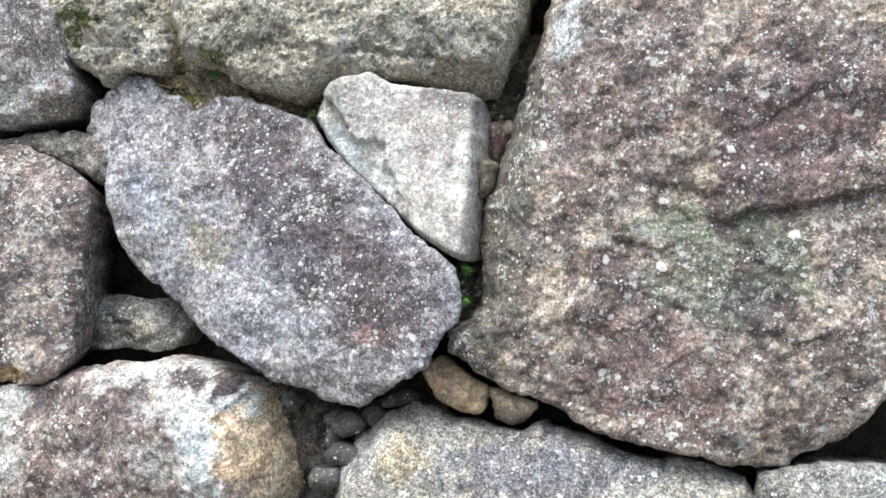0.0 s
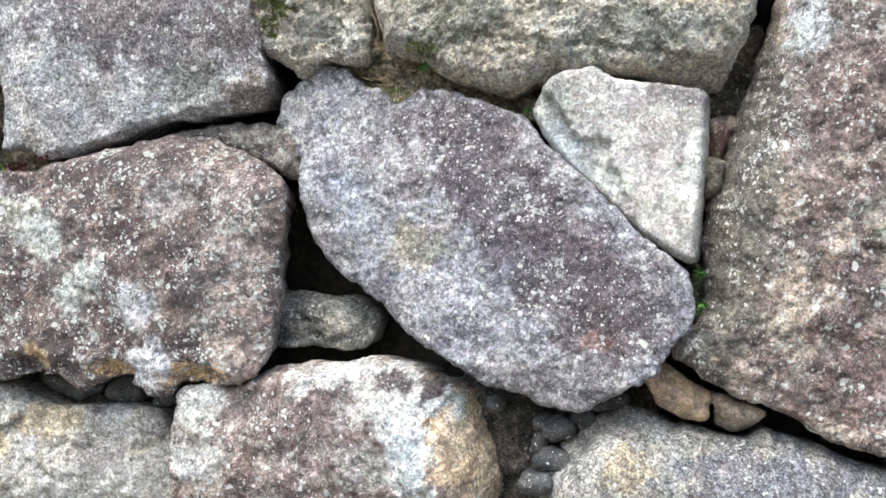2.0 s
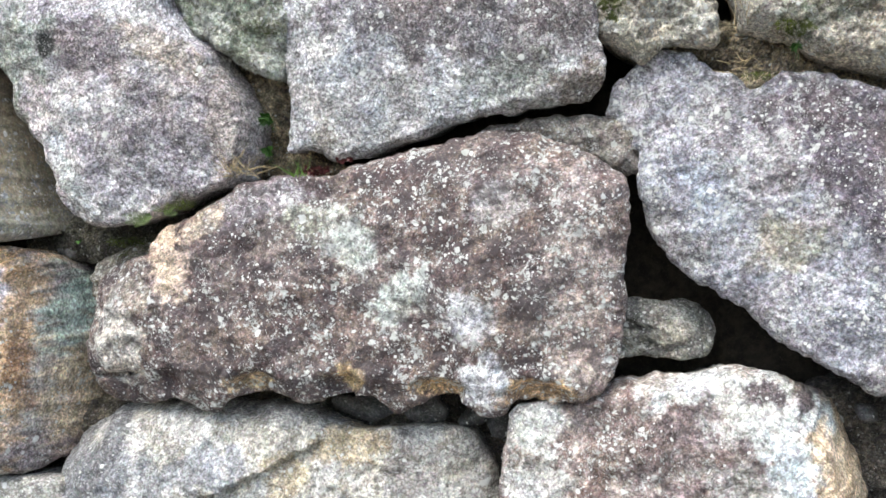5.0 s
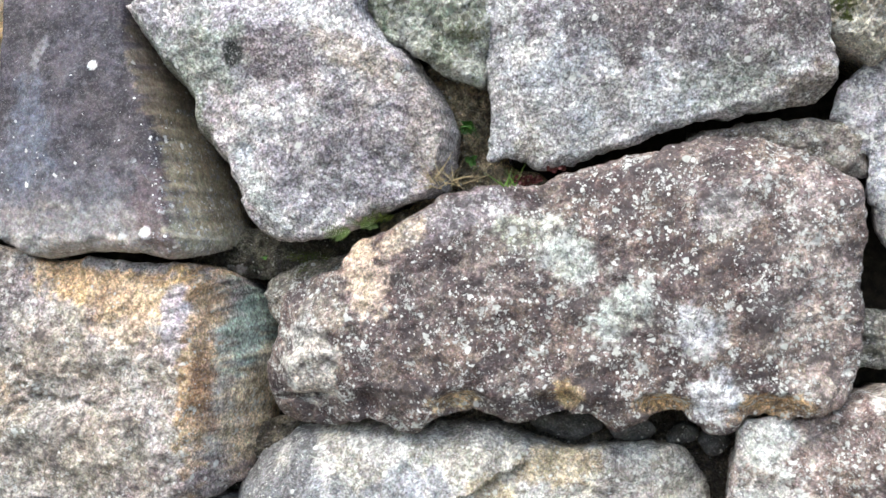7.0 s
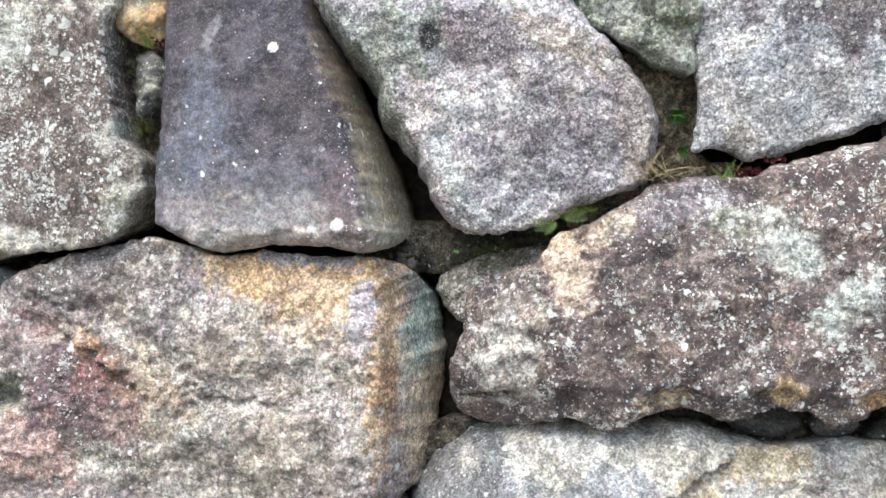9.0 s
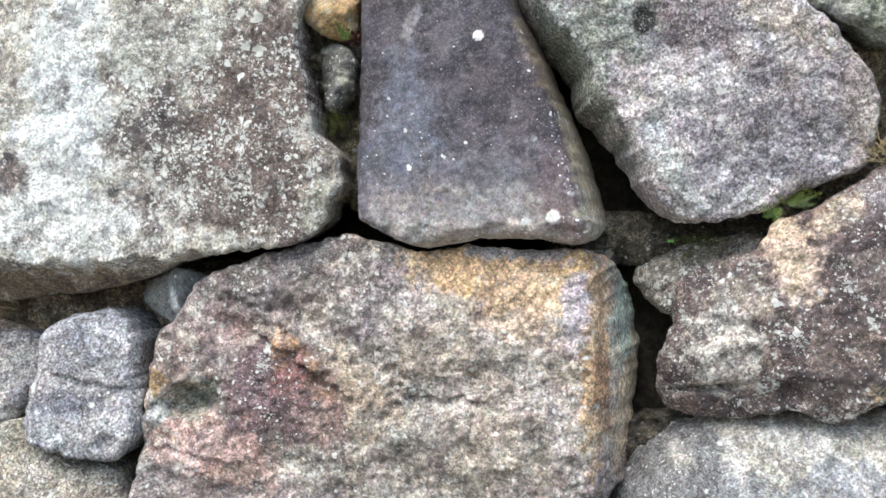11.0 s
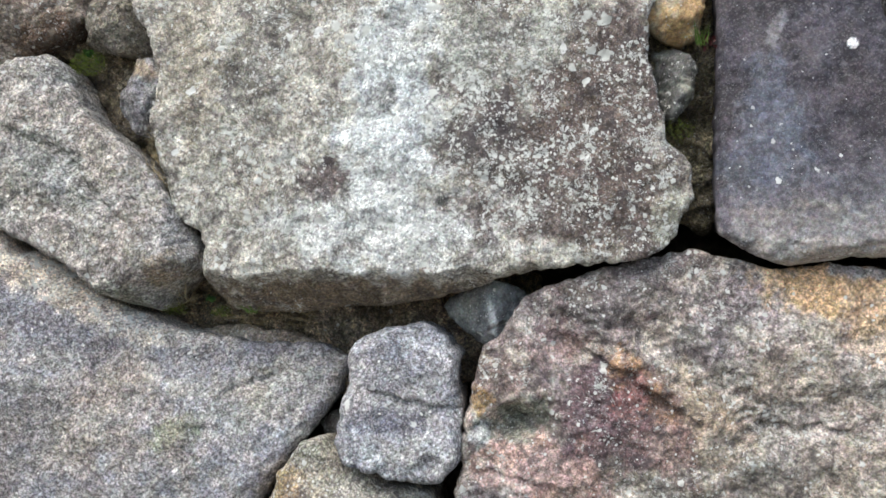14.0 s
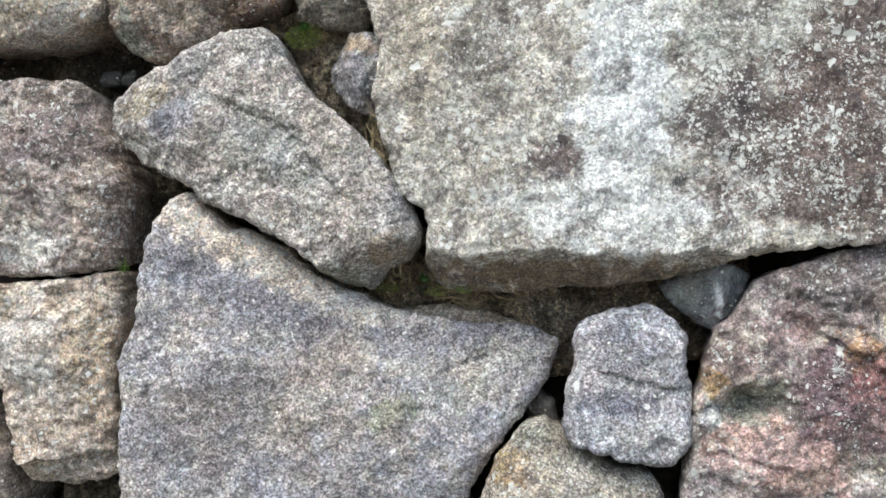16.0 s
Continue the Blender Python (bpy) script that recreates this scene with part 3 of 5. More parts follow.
lay("small tan chink stone wedged in a joint", PEBBLE, [(0.096, 1.123), (0.193, 1.103), (0.178, 1.075), (0.145, 1.050), (0.113, 1.062)], 0.12, (0.27, 0.225, 0.18), (0.19, 0.165, 0.145), edge=0.010, bulge=0.006, rough=0.007, cuts=[((0.14, 1.092), 170, 0.9)], depth=0.12, lichen=0.0, name="chink_stone")
lay("flat dark grey chink stone propping the oval boulder", WEATHERED, [(-0.868, 1.262), (-0.815, 1.270), (-0.762, 1.268), (-0.690, 1.270), (-0.648, 1.258), (-0.618, 1.212), (-0.636, 1.160), (-0.690, 1.150), (-0.740, 1.152), (-0.800, 1.148), (-0.860, 1.150)], 0.215, (0.20, 0.205, 0.195), (0.30, 0.30, 0.275), edge=0.010, bulge=0.010, rough=0.010, rugged=0.005, depth=0.2, lichen=0.35, ragged=0.005,
    cuts=[((-0.70, 1.248), 4, 1.0), ((-0.66, 1.21), -62, 0.8)], ledges=[((-0.80, 1.225), (-0.70, 1.205), 0.014, 0.04)], ridges=[((-0.72, 1.195), (0.03, 0.02), 0, 0.012)], stains_and_shading=[((-0.71, 1.20), (0.03, 0.02), 20, (0.42, 0.41, 0.36), 0.8)], name="chink_stone")
lay("brown and white blotched block with a yellow broken corner", WEATHERED, [(-1.018, 1.046, 0.00), (-0.977, 1.062, 0.00), (-0.885, 1.072, 0.00), (-0.817, 1.108, 0.04), (-0.744, 1.126, 0.04), (-0.666, 1.131, 0.04), (-0.590, 1.151, 0.04), (-0.504, 1.137, 0.04), (-0.437, 1.107, 0.08), (-0.378, 1.062, 0.11), (-0.315, 0.964, 0.14), (-0.305, 0.903, 0.14), (-0.345, 0.811, 0.12), (-0.449, 0.778, 0.00), (-0.952, 0.736, 0.00), (-1.023, 0.823, 0.00), (-1.037, 0.880, 0.00), (-1.032, 0.961, 0.00)], 0.09, (0.23, 0.18, 0.165), (0.36, 0.315, 0.285), edge=0.018, bulge=0.03, rough=0.012, tilt=(0.0, -0.03),
    cuts=[((-0.440, 1.034), 292, 0.6), ((-0.375, 0.95), 285, 0.9), ((-0.70, 1.115), 5, 0.5)],
    stains_and_shading=[((-0.410, 0.995), (0.07, 0.11), 20, (0.66, 0.54, 0.41), 1.0), ((-0.500, 0.990), (0.042, 0.15), 12, (0.72, 0.75, 0.74), 1.0), ((-0.520, 1.085), (0.11, 0.05), -10, (0.70, 0.72, 0.70), 1.0), ((-0.620, 1.06), (0.05, 0.06), 20, (0.54, 0.55, 0.525), 0.6), ((-0.345, 0.94), (0.045, 0.13), 10, (0.48, 0.40, 0.295), 0.9),
            ((-0.679, 0.990), (0.14, 0.1), 0, (0.225, 0.18, 0.17), 0.75),
            ((-0.958, 1.028), (0.08, 0.06), 0, (0.54, 0.545, 0.52), 0.9), ((-0.956, 0.909), (0.07, 0.05), 0, (0.50, 0.50, 0.48), 0.8), ((-0.681, 1.121), (0.09, 0.035), 10, (0.54, 0.545, 0.52), 0.9), ((-0.558, 1.059), (0.08, 0.05), 0, (0.48, 0.48, 0.46), 0.7), ((-0.587, 0.933), (0.08, 0.05), 0, (0.46, 0.45, 0.43), 0.7), ((-0.539, 1.106), (0.045, 0.022), 0, PURPLE, 0.9), ((-0.464, 1.094), (0.03, 0.022), 0, PURPLE, 0.9), ((-0.849, 1.033), (0.07, 0.06), 60, (0.25, 0.205, 0.19), 0.8), ((-0.743, 1.123), (0.04, 0.02), 0, (0.38, 0.33, 0.29), 0.8)],
    lichen=0.42, lichens=[((-0.390, 0.975), (0.10, 0.13), 20, 0.0)], soot=0.25, soots=[((-0.429, 0.994), (0.11, 0.14), 20, -0.5)])
lay("rounded grey boulder with blue and cream patches", GRANITE, [(-0.249, 0.916, 0.12), (-0.223, 0.980, 0.12), (-0.134, 1.049, 0.06), (-0.062, 1.081, 0.06), (0.018, 1.059, 0.03), (0.089, 1.053, 0.03), (0.147, 1.038, 0.03), (0.204, 1.062, 0.03), (0.306, 1.036, 0.03), (0.395, 1.009, 0.03), (0.525, 1.005, 0.03), (0.602, 0.981, 0.03), (0.610, 0.870, 0.00), (0.263, 0.781, 0.00), (-0.198, 0.760, 0.08)], 0.12, (0.40, 0.395, 0.37), (0.50, 0.48, 0.43), edge=0.04, bulge=0.05, rough=0.009,
    stains_and_shading=[((0.221, 0.985), (0.18, 0.06), 4, (0.24, 0.245, 0.27), 0.85), ((-0.060, 0.983), (0.04, 0.04), 0, (0.55, 0.46, 0.33), 0.7), ((0.133, 1.051), (0.1, 0.03), 0, (0.27, 0.27, 0.25), 0.6)], lichen=0.3)
lay("low grey weathered stone", GRANITE, [(0.619, 0.991), (0.673, 1.025), (0.772, 1.039), (0.869, 1.033), (0.964, 1.031), (0.967, 0.890), (0.679, 0.851), (0.617, 0.907)], 0.1, (0.34, 0.34, 0.32), (0.27, 0.27, 0.26), edge=0.03, bulge=0.03, lichen=0.3)
lay("long dark-brown stone densely speckled with white lichen", WEATHERED, [(-1.819, 1.333, 0.02), (-1.771, 1.393, 0.02), (-1.670, 1.437, 0.02), (-1.599, 1.484, 0.02), (-1.504, 1.509, 0.02), (-1.400, 1.510, 0.03), (-1.321, 1.539, 0.03), (-1.210, 1.568, 0.04), (-1.081, 1.602, 0.04), (-0.996, 1.602, 0.05), (-0.902, 1.570, 0.05), (-0.845, 1.539, 0.05), (-0.796, 1.494, 0.035), (-0.793, 1.396, 0.035), (-0.802, 1.335, 0.03), (-0.797, 1.233, 0.03), (-0.812, 1.140, 0.03), (-0.853, 1.081, 0.02), (-0.942, 1.067, 0.00), (-1.003, 1.074, 0.00), (-1.033, 1.039, 0.00), (-1.075, 1.037, 0.00), (-1.123, 1.071, 0.00), (-1.171, 1.066, 0.00), (-1.240, 1.032, 0.00), (-1.302, 1.062, 0.00), (-1.370, 1.066, 0.00), (-1.438, 1.036, 0.00), (-1.532, 1.063, 0.00), (-1.603, 1.040, 0.00), (-1.663, 1.000, 0.00), (-1.738, 1.031, 0.00), (-1.838, 1.006, 0.00), (-1.923, 1.005, 0.01), (-1.978, 1.022, 0.03), (-1.995, 1.070, 0.03), (-1.990, 1.130, 0.03), (-1.966, 1.190, 0.03), (-1.962, 1.267, 0.05), (-1.934, 1.292, 0.04), (-1.883, 1.321, 0.05)], 0.05, (0.125, 0.096, 0.092), (0.20, 0.165, 0.148), tilt=(-0.01, 0.0), edge=0.008, bulge=0.016, rough=0.010, fall=3.0, under=3.2,
    cuts=[((-1.099, 1.560), 8, 0.5), ((-1.689, 1.394), 38, 0.15), ((-1.518, 1.102), 180, 0.4), ((-1.755, 1.234), 118, 0.25)],
    ridges=[((-1.874, 1.160), (0.05, 0.07), 0, 0.02), ((-1.545, 1.076), (0.042, 0.022), 0, -0.045), ((-1.356, 1.084), (0.04, 0.02), 0, -0.045), ((-1.148, 1.084), (0.045, 0.02), 0, -0.045), ((-0.960, 1.089), (0.05, 0.022), 0, -0.04), ((-1.749, 1.060), (0.03, 0.025), 0, -0.03), ((-1.900, 1.070), (0.06, 0.007), 8, -0.03), ((-1.955, 1.055), (0.03, 0.02), 10, 0.012)],
    stains_and_shading=[((-1.752, 1.330), (0.04, 0.08), 20, (0.62, 0.50, 0.405), 0.95), ((-1.665, 1.405), (0.06, 0.03), 35, (0.40, 0.345, 0.28), 0.8), ((-0.881, 1.272), (0.08, 0.28), 0, (0.36, 0.315, 0.285), 0.6),
            ((-0.965, 1.090), (0.08, 0.024), 5, (0.64, 0.43, 0.24), 1.0), ((-1.340, 1.100), (0.035, 0.025), 0, (0.60, 0.46, 0.28), 1.0), ((-1.560, 1.078), (0.05, 0.02), 0, (0.50, 0.38, 0.24), 0.9),
            ((-1.148, 1.086), (0.06, 0.02), 0, (0.56, 0.40, 0.23), 0.95),
            ((-1.237, 1.262), (0.065, 0.04), 50, (0.44, 0.46, 0.42), 0.85), ((-1.100, 1.231), (0.05, 0.05), -30, (0.50, 0.52, 0.54), 0.6), ((-1.066, 1.108), (0.045, 0.05), 0, (0.58, 0.60, 0.62), 0.85),
            ((-1.348, 1.381), (0.05, 0.09), 45, (0.38, 0.40, 0.365), 0.7), ((-1.449, 1.421), (0.03, 0.05), 40, (0.36, 0.38, 0.32), 0.7), ((-1.540, 1.452), (0.09, 0.04), 15, (0.30, 0.28, 0.285), 0.7),
            ((-1.867, 1.149), (0.06, 0.09), 0, (0.52, 0.50, 0.455), 0.85), ((-1.840, 1.259), (0.06, 0.03), -20, (0.30, 0.27, 0.23), 0.8), ((-1.045, 1.452), (0.06, 0.05), 0, (0.44, 0.45, 0.45), 0.5), ((-0.906, 1.490), (0.12, 0.04), -15, (0.27, 0.23, 0.215), 0.8)],
    lichen=0.48, lichens=[((-1.059, 1.222), (0.25, 0.2), 0, 0.6), ((-1.521, 1.200), (0.2, 0.08), 0, 0.6), ((-1.585, 1.440), (0.14, 0.05), 30, 0.3), ((-1.746, 1.347), (0.06, 0.09), 20, 0.0)], soot=0.5, soots=[((-1.752, 1.330), (0.06, 0.1), 20, -0.5)])
lay("upright pale grey granite block with an overhanging foot", GRANITE, [(-1.494, 1.922), (-1.508, 1.751), (-1.500, 1.634), (-1.507, 1.562), (-1.458, 1.569), (-1.412, 1.544), (-1.348, 1.551), (-1.234, 1.586), (-1.112, 1.625), (-0.990, 1.645), (-0.885, 1.665), (-0.844, 1.704), (-0.855, 1.768), (-0.893, 1.895), (-1.181, 1.967)], 0.075, (0.54, 0.54, 0.55), (0.67, 0.665, 0.665), tilt=(-0.05, -0.17), edge=0.010, bulge=0.012, rough=0.007, under=1.6,
    cuts=[((-1.054, 1.651), 196, 1.2)], stains_and_shading=[((-1.241, 1.619), (0.14, 0.07), 0, (0.52, 0.525, 0.53), 0.7), ((-1.13, 1.84), (0.33, 0.10), -6, (0.27, 0.245, 0.25), 0.85), ((-1.033, 1.702), (0.1, 0.05), 0, (0.33, 0.35, 0.30), 0.6),
            ((-0.877, 1.687), (0.07, 0.04), 20, (0.33, 0.29, 0.25), 0.8), ((-1.423, 1.577), (0.03, 0.06), 0, (0.34, 0.31, 0.26), 0.6)], lichen=0.25, soot=0.05)
lay("grey-mauve granite boulder with a round dark spot", GRANITE, [(-2.285, 1.908, 0.14), (-2.270, 1.835, 0.15), (-2.215, 1.755, 0.16), (-2.165, 1.690, 0.17), (-2.152, 1.630, 0.17), (-2.090, 1.562, 0.16), (-2.055, 1.510, 0.14), (-2.030, 1.460, 0.10), (-1.965, 1.400, 0.04), (-1.901, 1.397, 0.00), (-1.828, 1.407, 0.00), (-1.736, 1.446, 0.00), (-1.645, 1.481, 0.00), (-1.596, 1.505, 0.07), (-1.580, 1.551, 0.07), (-1.574, 1.638, 0.08), (-1.618, 1.722, 0.08), (-1.676, 1.791, 0.09), (-1.738, 1.864, 0.09), (-1.749, 1.927, 0.00), (-2.058, 1.958, 0.00)], 0.045, (0.52, 0.49, 0.50), (0.65, 0.625, 0.615), tilt=(0.02, -0.05), edge=0.012, bulge=0.02, rough=0.010, fall=0.32,
    cuts=[((-1.721, 1.457), 200, 1.3), ((-1.944, 1.441), 150, 0.5)],
    stains_and_shading=[((-2.15, 1.70), (0.03, 0.16), 30, (0.30, 0.33, 0.27), 0.85), ((-2.093, 1.774), (0.08, 0.08), 0, (0.37, 0.40, 0.345), 0.8), ((-1.899, 1.769), (0.10, 0.07), -20, (0.27, 0.235, 0.235), 0.7), ((-1.755, 1.765), (0.11, 0.035), -28, (0.48, 0.43, 0.38), 0.8),
            ((-1.978, 1.518), (0.03, 0.09), 28, (0.54, 0.57, 0.57), 0.85), ((-1.765, 1.582), (0.16, 0.09), 0, (0.31, 0.285, 0.295), 0.7), ((-1.613, 1.633), (0.05, 0.1), 10, (0.42, 0.39, 0.37), 0.6), ((-1.921, 1.430), (0.06, 0.025), 0, (0.48, 0.49, 0.49), 0.7), ((-2.017, 1.776), (0.024, 0.026), 0, (0.085, 0.09, 0.08), 1.0, 0.2)], lichen=0.2, lichens=[((-2.017, 1.781), (0.05, 0.05), 0, -1.0)])
lay("small greenish mossy stone filling a joint", MOSSY, [(-1.767, 1.970), (-1.731, 1.830), (-1.656, 1.774), (-1.570, 1.721), (-1.514, 1.707), (-1.501, 1.789), (-1.485, 1.880), (-1.486, 1.983)], 0.08, (0.40, 0.43, 0.35), (0.52, 0.53, 0.46), edge=0.03, bulge=0.03, rough=0.012, rugged=0.008, crumb=0.008, lichen=0.6, mosses=[((-1.530, 1.808), (0.05, 0.015), 0, 0.5)], soot=0.35)
lay("smooth blue-black trapezoid stone with white specks", DARK, [(-2.555, 1.978, 0.00), (-2.568, 1.818, 0.00), (-2.569, 1.649, 0.00), (-2.573, 1.500, 0.00), (-2.566, 1.418, 0.00), (-2.520, 1.384, 0.00), (-2.439, 1.356, 0.00), (-2.326, 1.372, 0.00), (-2.215, 1.369, 0.00), (-2.150, 1.357, 0.01), (-2.108, 1.372, 0.12), (-2.088, 1.404, 0.26), (-2.119, 1.522, 0.23), (-2.157, 1.618, 0.19), (-2.198, 1.720, 0.16), (-2.246, 1.829, 0.13), (-2.287, 1.993, 0.09)], 0.02, (0.047, 0.044, 0.05), (0.068, 0.063, 0.07), tilt=(0.0, 0.11), edge=0.016, bulge=0.012, rough=0.004, ragged=0.004,
    fall=0.22, cuts=[((-2.331, 1.397), 180, 0.9)],
    stains_and_shading=[((-2.487, 1.516), (0.09, 0.12), 0, (0.085, 0.09, 0.108), 0.8), ((-2.37, 1.465), (0.24, 0.075), 3, (0.105, 0.10, 0.105), 0.7), ((-2.36, 1.415), (0.25, 0.055), 0, (0.15, 0.143, 0.138), 0.8), ((-2.331, 1.375), (0.3, 0.03), 0, (0.19, 0.18, 0.165), 0.8), ((-2.475, 1.626), (0.05, 0.12), 0, (0.092, 0.096, 0.112), 0.7), ((-2.175, 1.464), (0.05, 0.09), 10, (0.085, 0.066, 0.066), 0.6),
            # right flank: brown-green, made lighter to paint in the light it catches
            ((-2.106, 1.43), (0.042, 0.06), 15, (0.19, 0.185, 0.155), 0.95), ((-2.122, 1.51), (0.034, 0.08), 18, (0.17, 0.155, 0.12), 0.95), ((-2.152, 1.60), (0.03, 0.07), 20, (0.15, 0.135, 0.105), 0.9), ((-2.192, 1.69), (0.03, 0.07), 22, (0.13, 0.115, 0.09), 0.85), ((-2.232, 1.80), (0.03, 0.08), 18, (0.12, 0.105, 0.085), 0.8), ((-2.46, 1.80), (0.012, 0.035), -20, (0.12, 0.12, 0.125), 0.8), ((-2.331, 1.763), (0.009, 0.009), 0, (0.85, 0.85, 0.85), 1.0, 0.3), ((-2.191, 1.411), (0.011, 0.011), 0, (0.85, 0.85, 0.85), 1.0, 0.3)], lichen=0.03, lichens=[((-2.488, 1.494), (0.10, 0.12), 0, 0.10), ((-2.331, 1.386), (0.3, 0.03), 0, 0.5), ((-2.12, 1.48), (0.05, 0.16), 16, 0.6)], soot=0.0)
lay("broad rust-stained block with a broken rugged face", WEATHERED, [(-3.018, 1.189, 0.00), (-2.981, 1.213, 0.00), (-2.936, 1.282, 0.00), (-2.882, 1.317, 0.00), (-2.780, 1.347, 0.00), (-2.692, 1.371, 0.00), (-2.604, 1.385, 0.00), (-2.528, 1.367, 0.00), (-2.453, 1.348, 0.00), (-2.347, 1.360, 0.00), (-2.264, 1.348, 0.00), (-2.202, 1.348, 0.01), (-2.134, 1.344, 0.01), (-2.078, 1.318, 0.10), (-2.045, 1.254, 0.23), (-2.025, 1.146, 0.25), (-2.032, 1.046, 0.25), (-2.046, 0.941, 0.22), (-2.067, 0.867, 0.16), (-2.117, 0.841, 0.06), (-2.246, 0.831, 0.00), (-2.692, 0.813, 0.00), (-2.872, 0.777, 0.00), (-3.081, 0.764, 0.00), (-3.074, 0.873, 0.00), (-3.056, 0.943, 0.00), (-3.062, 1.011, 0.00), (-3.037, 1.092, 0.00)], 0.05, (0.355, 0.312, 0.30), (0.48, 0.44, 0.40), tilt=(0.0, 0.03), edge=0.018, bulge=0.02, rough=0.011, rugged=0.004,
    cuts=[((-2.915, 1.290), 48, 0.5)], ledges=[((-3.049, 0.963), (-2.857, 0.930), 0.010, 0.03), ((-3.037, 0.915), (-2.867, 0.874), 0.010, 0.03), ((-2.982, 1.069), (-2.858, 1.060), 0.03, 0.05), ((-2.805, 1.196), (-2.608, 1.062), 0.022, 0.06), ((-2.503, 1.067), (-2.307, 1.054), 0.014, 0.04), ((-2.893, 1.227), (-2.761, 1.208), 0.012, 0.04)],
    ridges=[((-2.626, 1.153), (0.13, 0.05), -38, -0.035), ((-2.945, 1.050), (0.06, 0.03), 20, -0.05), ((-2.825, 1.203), (0.07, 0.04), -30, -0.015), ((-2.391, 1.063), (0.1, 0.05), 10, -0.02)],
    # right flank's teal and beige are lightened in colour to offset its shade
    stains_and_shading=[((-2.350, 1.065), (0.27, 0.17), 0, (0.46, 0.42, 0.37), 0.8), ((-2.194, 1.155), (0.1, 0.2), 0, (0.50, 0.455, 0.42), 0.7), ((-2.035, 1.20), (0.05, 0.12), 0, (0.50, 0.60, 0.54), 0.85), ((-2.03, 1.0), (0.05, 0.15), 0, (0.60, 0.51, 0.38), 0.85), ((-2.322, 1.309), (0.17, 0.07), -15, (0.70, 0.49, 0.29), 0.85), ((-2.270, 1.247), (0.09, 0.07), -30, (0.62, 0.47, 0.34), 0.55), ((-2.118, 1.135), (0.026, 0.22), -2, (0.60, 0.42, 0.26), 0.8), ((-2.108, 1.09), (0.016, 0.10), 5, (0.36, 0.22, 0.13), 0.7), ((-2.271, 1.344), (0.11, 0.015), -4, (0.37, 0.37, 0.38), 0.9), ((-2.150, 1.322), (0.03, 0.03), 0, (0.72, 0.48, 0.24), 0.9), ((-2.155, 1.247), (0.028, 0.08), 0, (0.54, 0.49, 0.50), 0.85),
            ((-2.780, 1.061), (0.11, 0.09), -40, (0.21, 0.15, 0.16), 0.9), ((-2.705, 1.118), (0.09, 0.035), -45, (0.56, 0.33, 0.18), 0.9), ((-2.892, 0.955), (0.13, 0.07), -20, (0.52, 0.375, 0.335), 0.9), ((-2.725, 1.107), (0.03, 0.05), -30, (0.38, 0.13, 0.11), 0.8),
            ((-2.679, 1.223), (0.035, 0.03), 20, (0.68, 0.60, 0.52), 0.95), ((-2.747, 1.303), (0.15, 0.06), 10, (0.24, 0.215, 0.205), 0.7), ((-2.983, 1.144), (0.06, 0.05), 40, (0.30, 0.24, 0.22), 0.6), ((-2.945, 1.050), (0.065, 0.04), 20, (0.31, 0.33, 0.285), 0.8), ((-3.018, 1.030), (0.02, 0.03), 0, (0.55, 0.58, 0.58), 0.8), ((-3.018, 1.092), (0.02, 0.03), 10, (0.46, 0.30, 0.12), 0.8),
            ((-2.582, 1.056), (0.06, 0.12), 40, (0.42, 0.34, 0.25), 0.6), ((-2.495, 0.929), (0.28, 0.09), 0, (0.37, 0.345, 0.30), 0.7), ((-2.869, 1.202), (0.05, 0.06), 40, (0.38, 0.25, 0.24), 0.5), ((-2.680, 1.053), (0.05, 0.12), 30, (0.30, 0.18, 0.17), 0.5)],
    lichen=0.32, lichens=[((-2.291, 1.288), (0.2, 0.1), 0, 0.1)], soot=0.32, soots=[((-2.291, 1.299), (0.2, 0.1), -15, -0.4), ((-2.05, 1.05), (0.08, 0.25), 0, -0.3)])
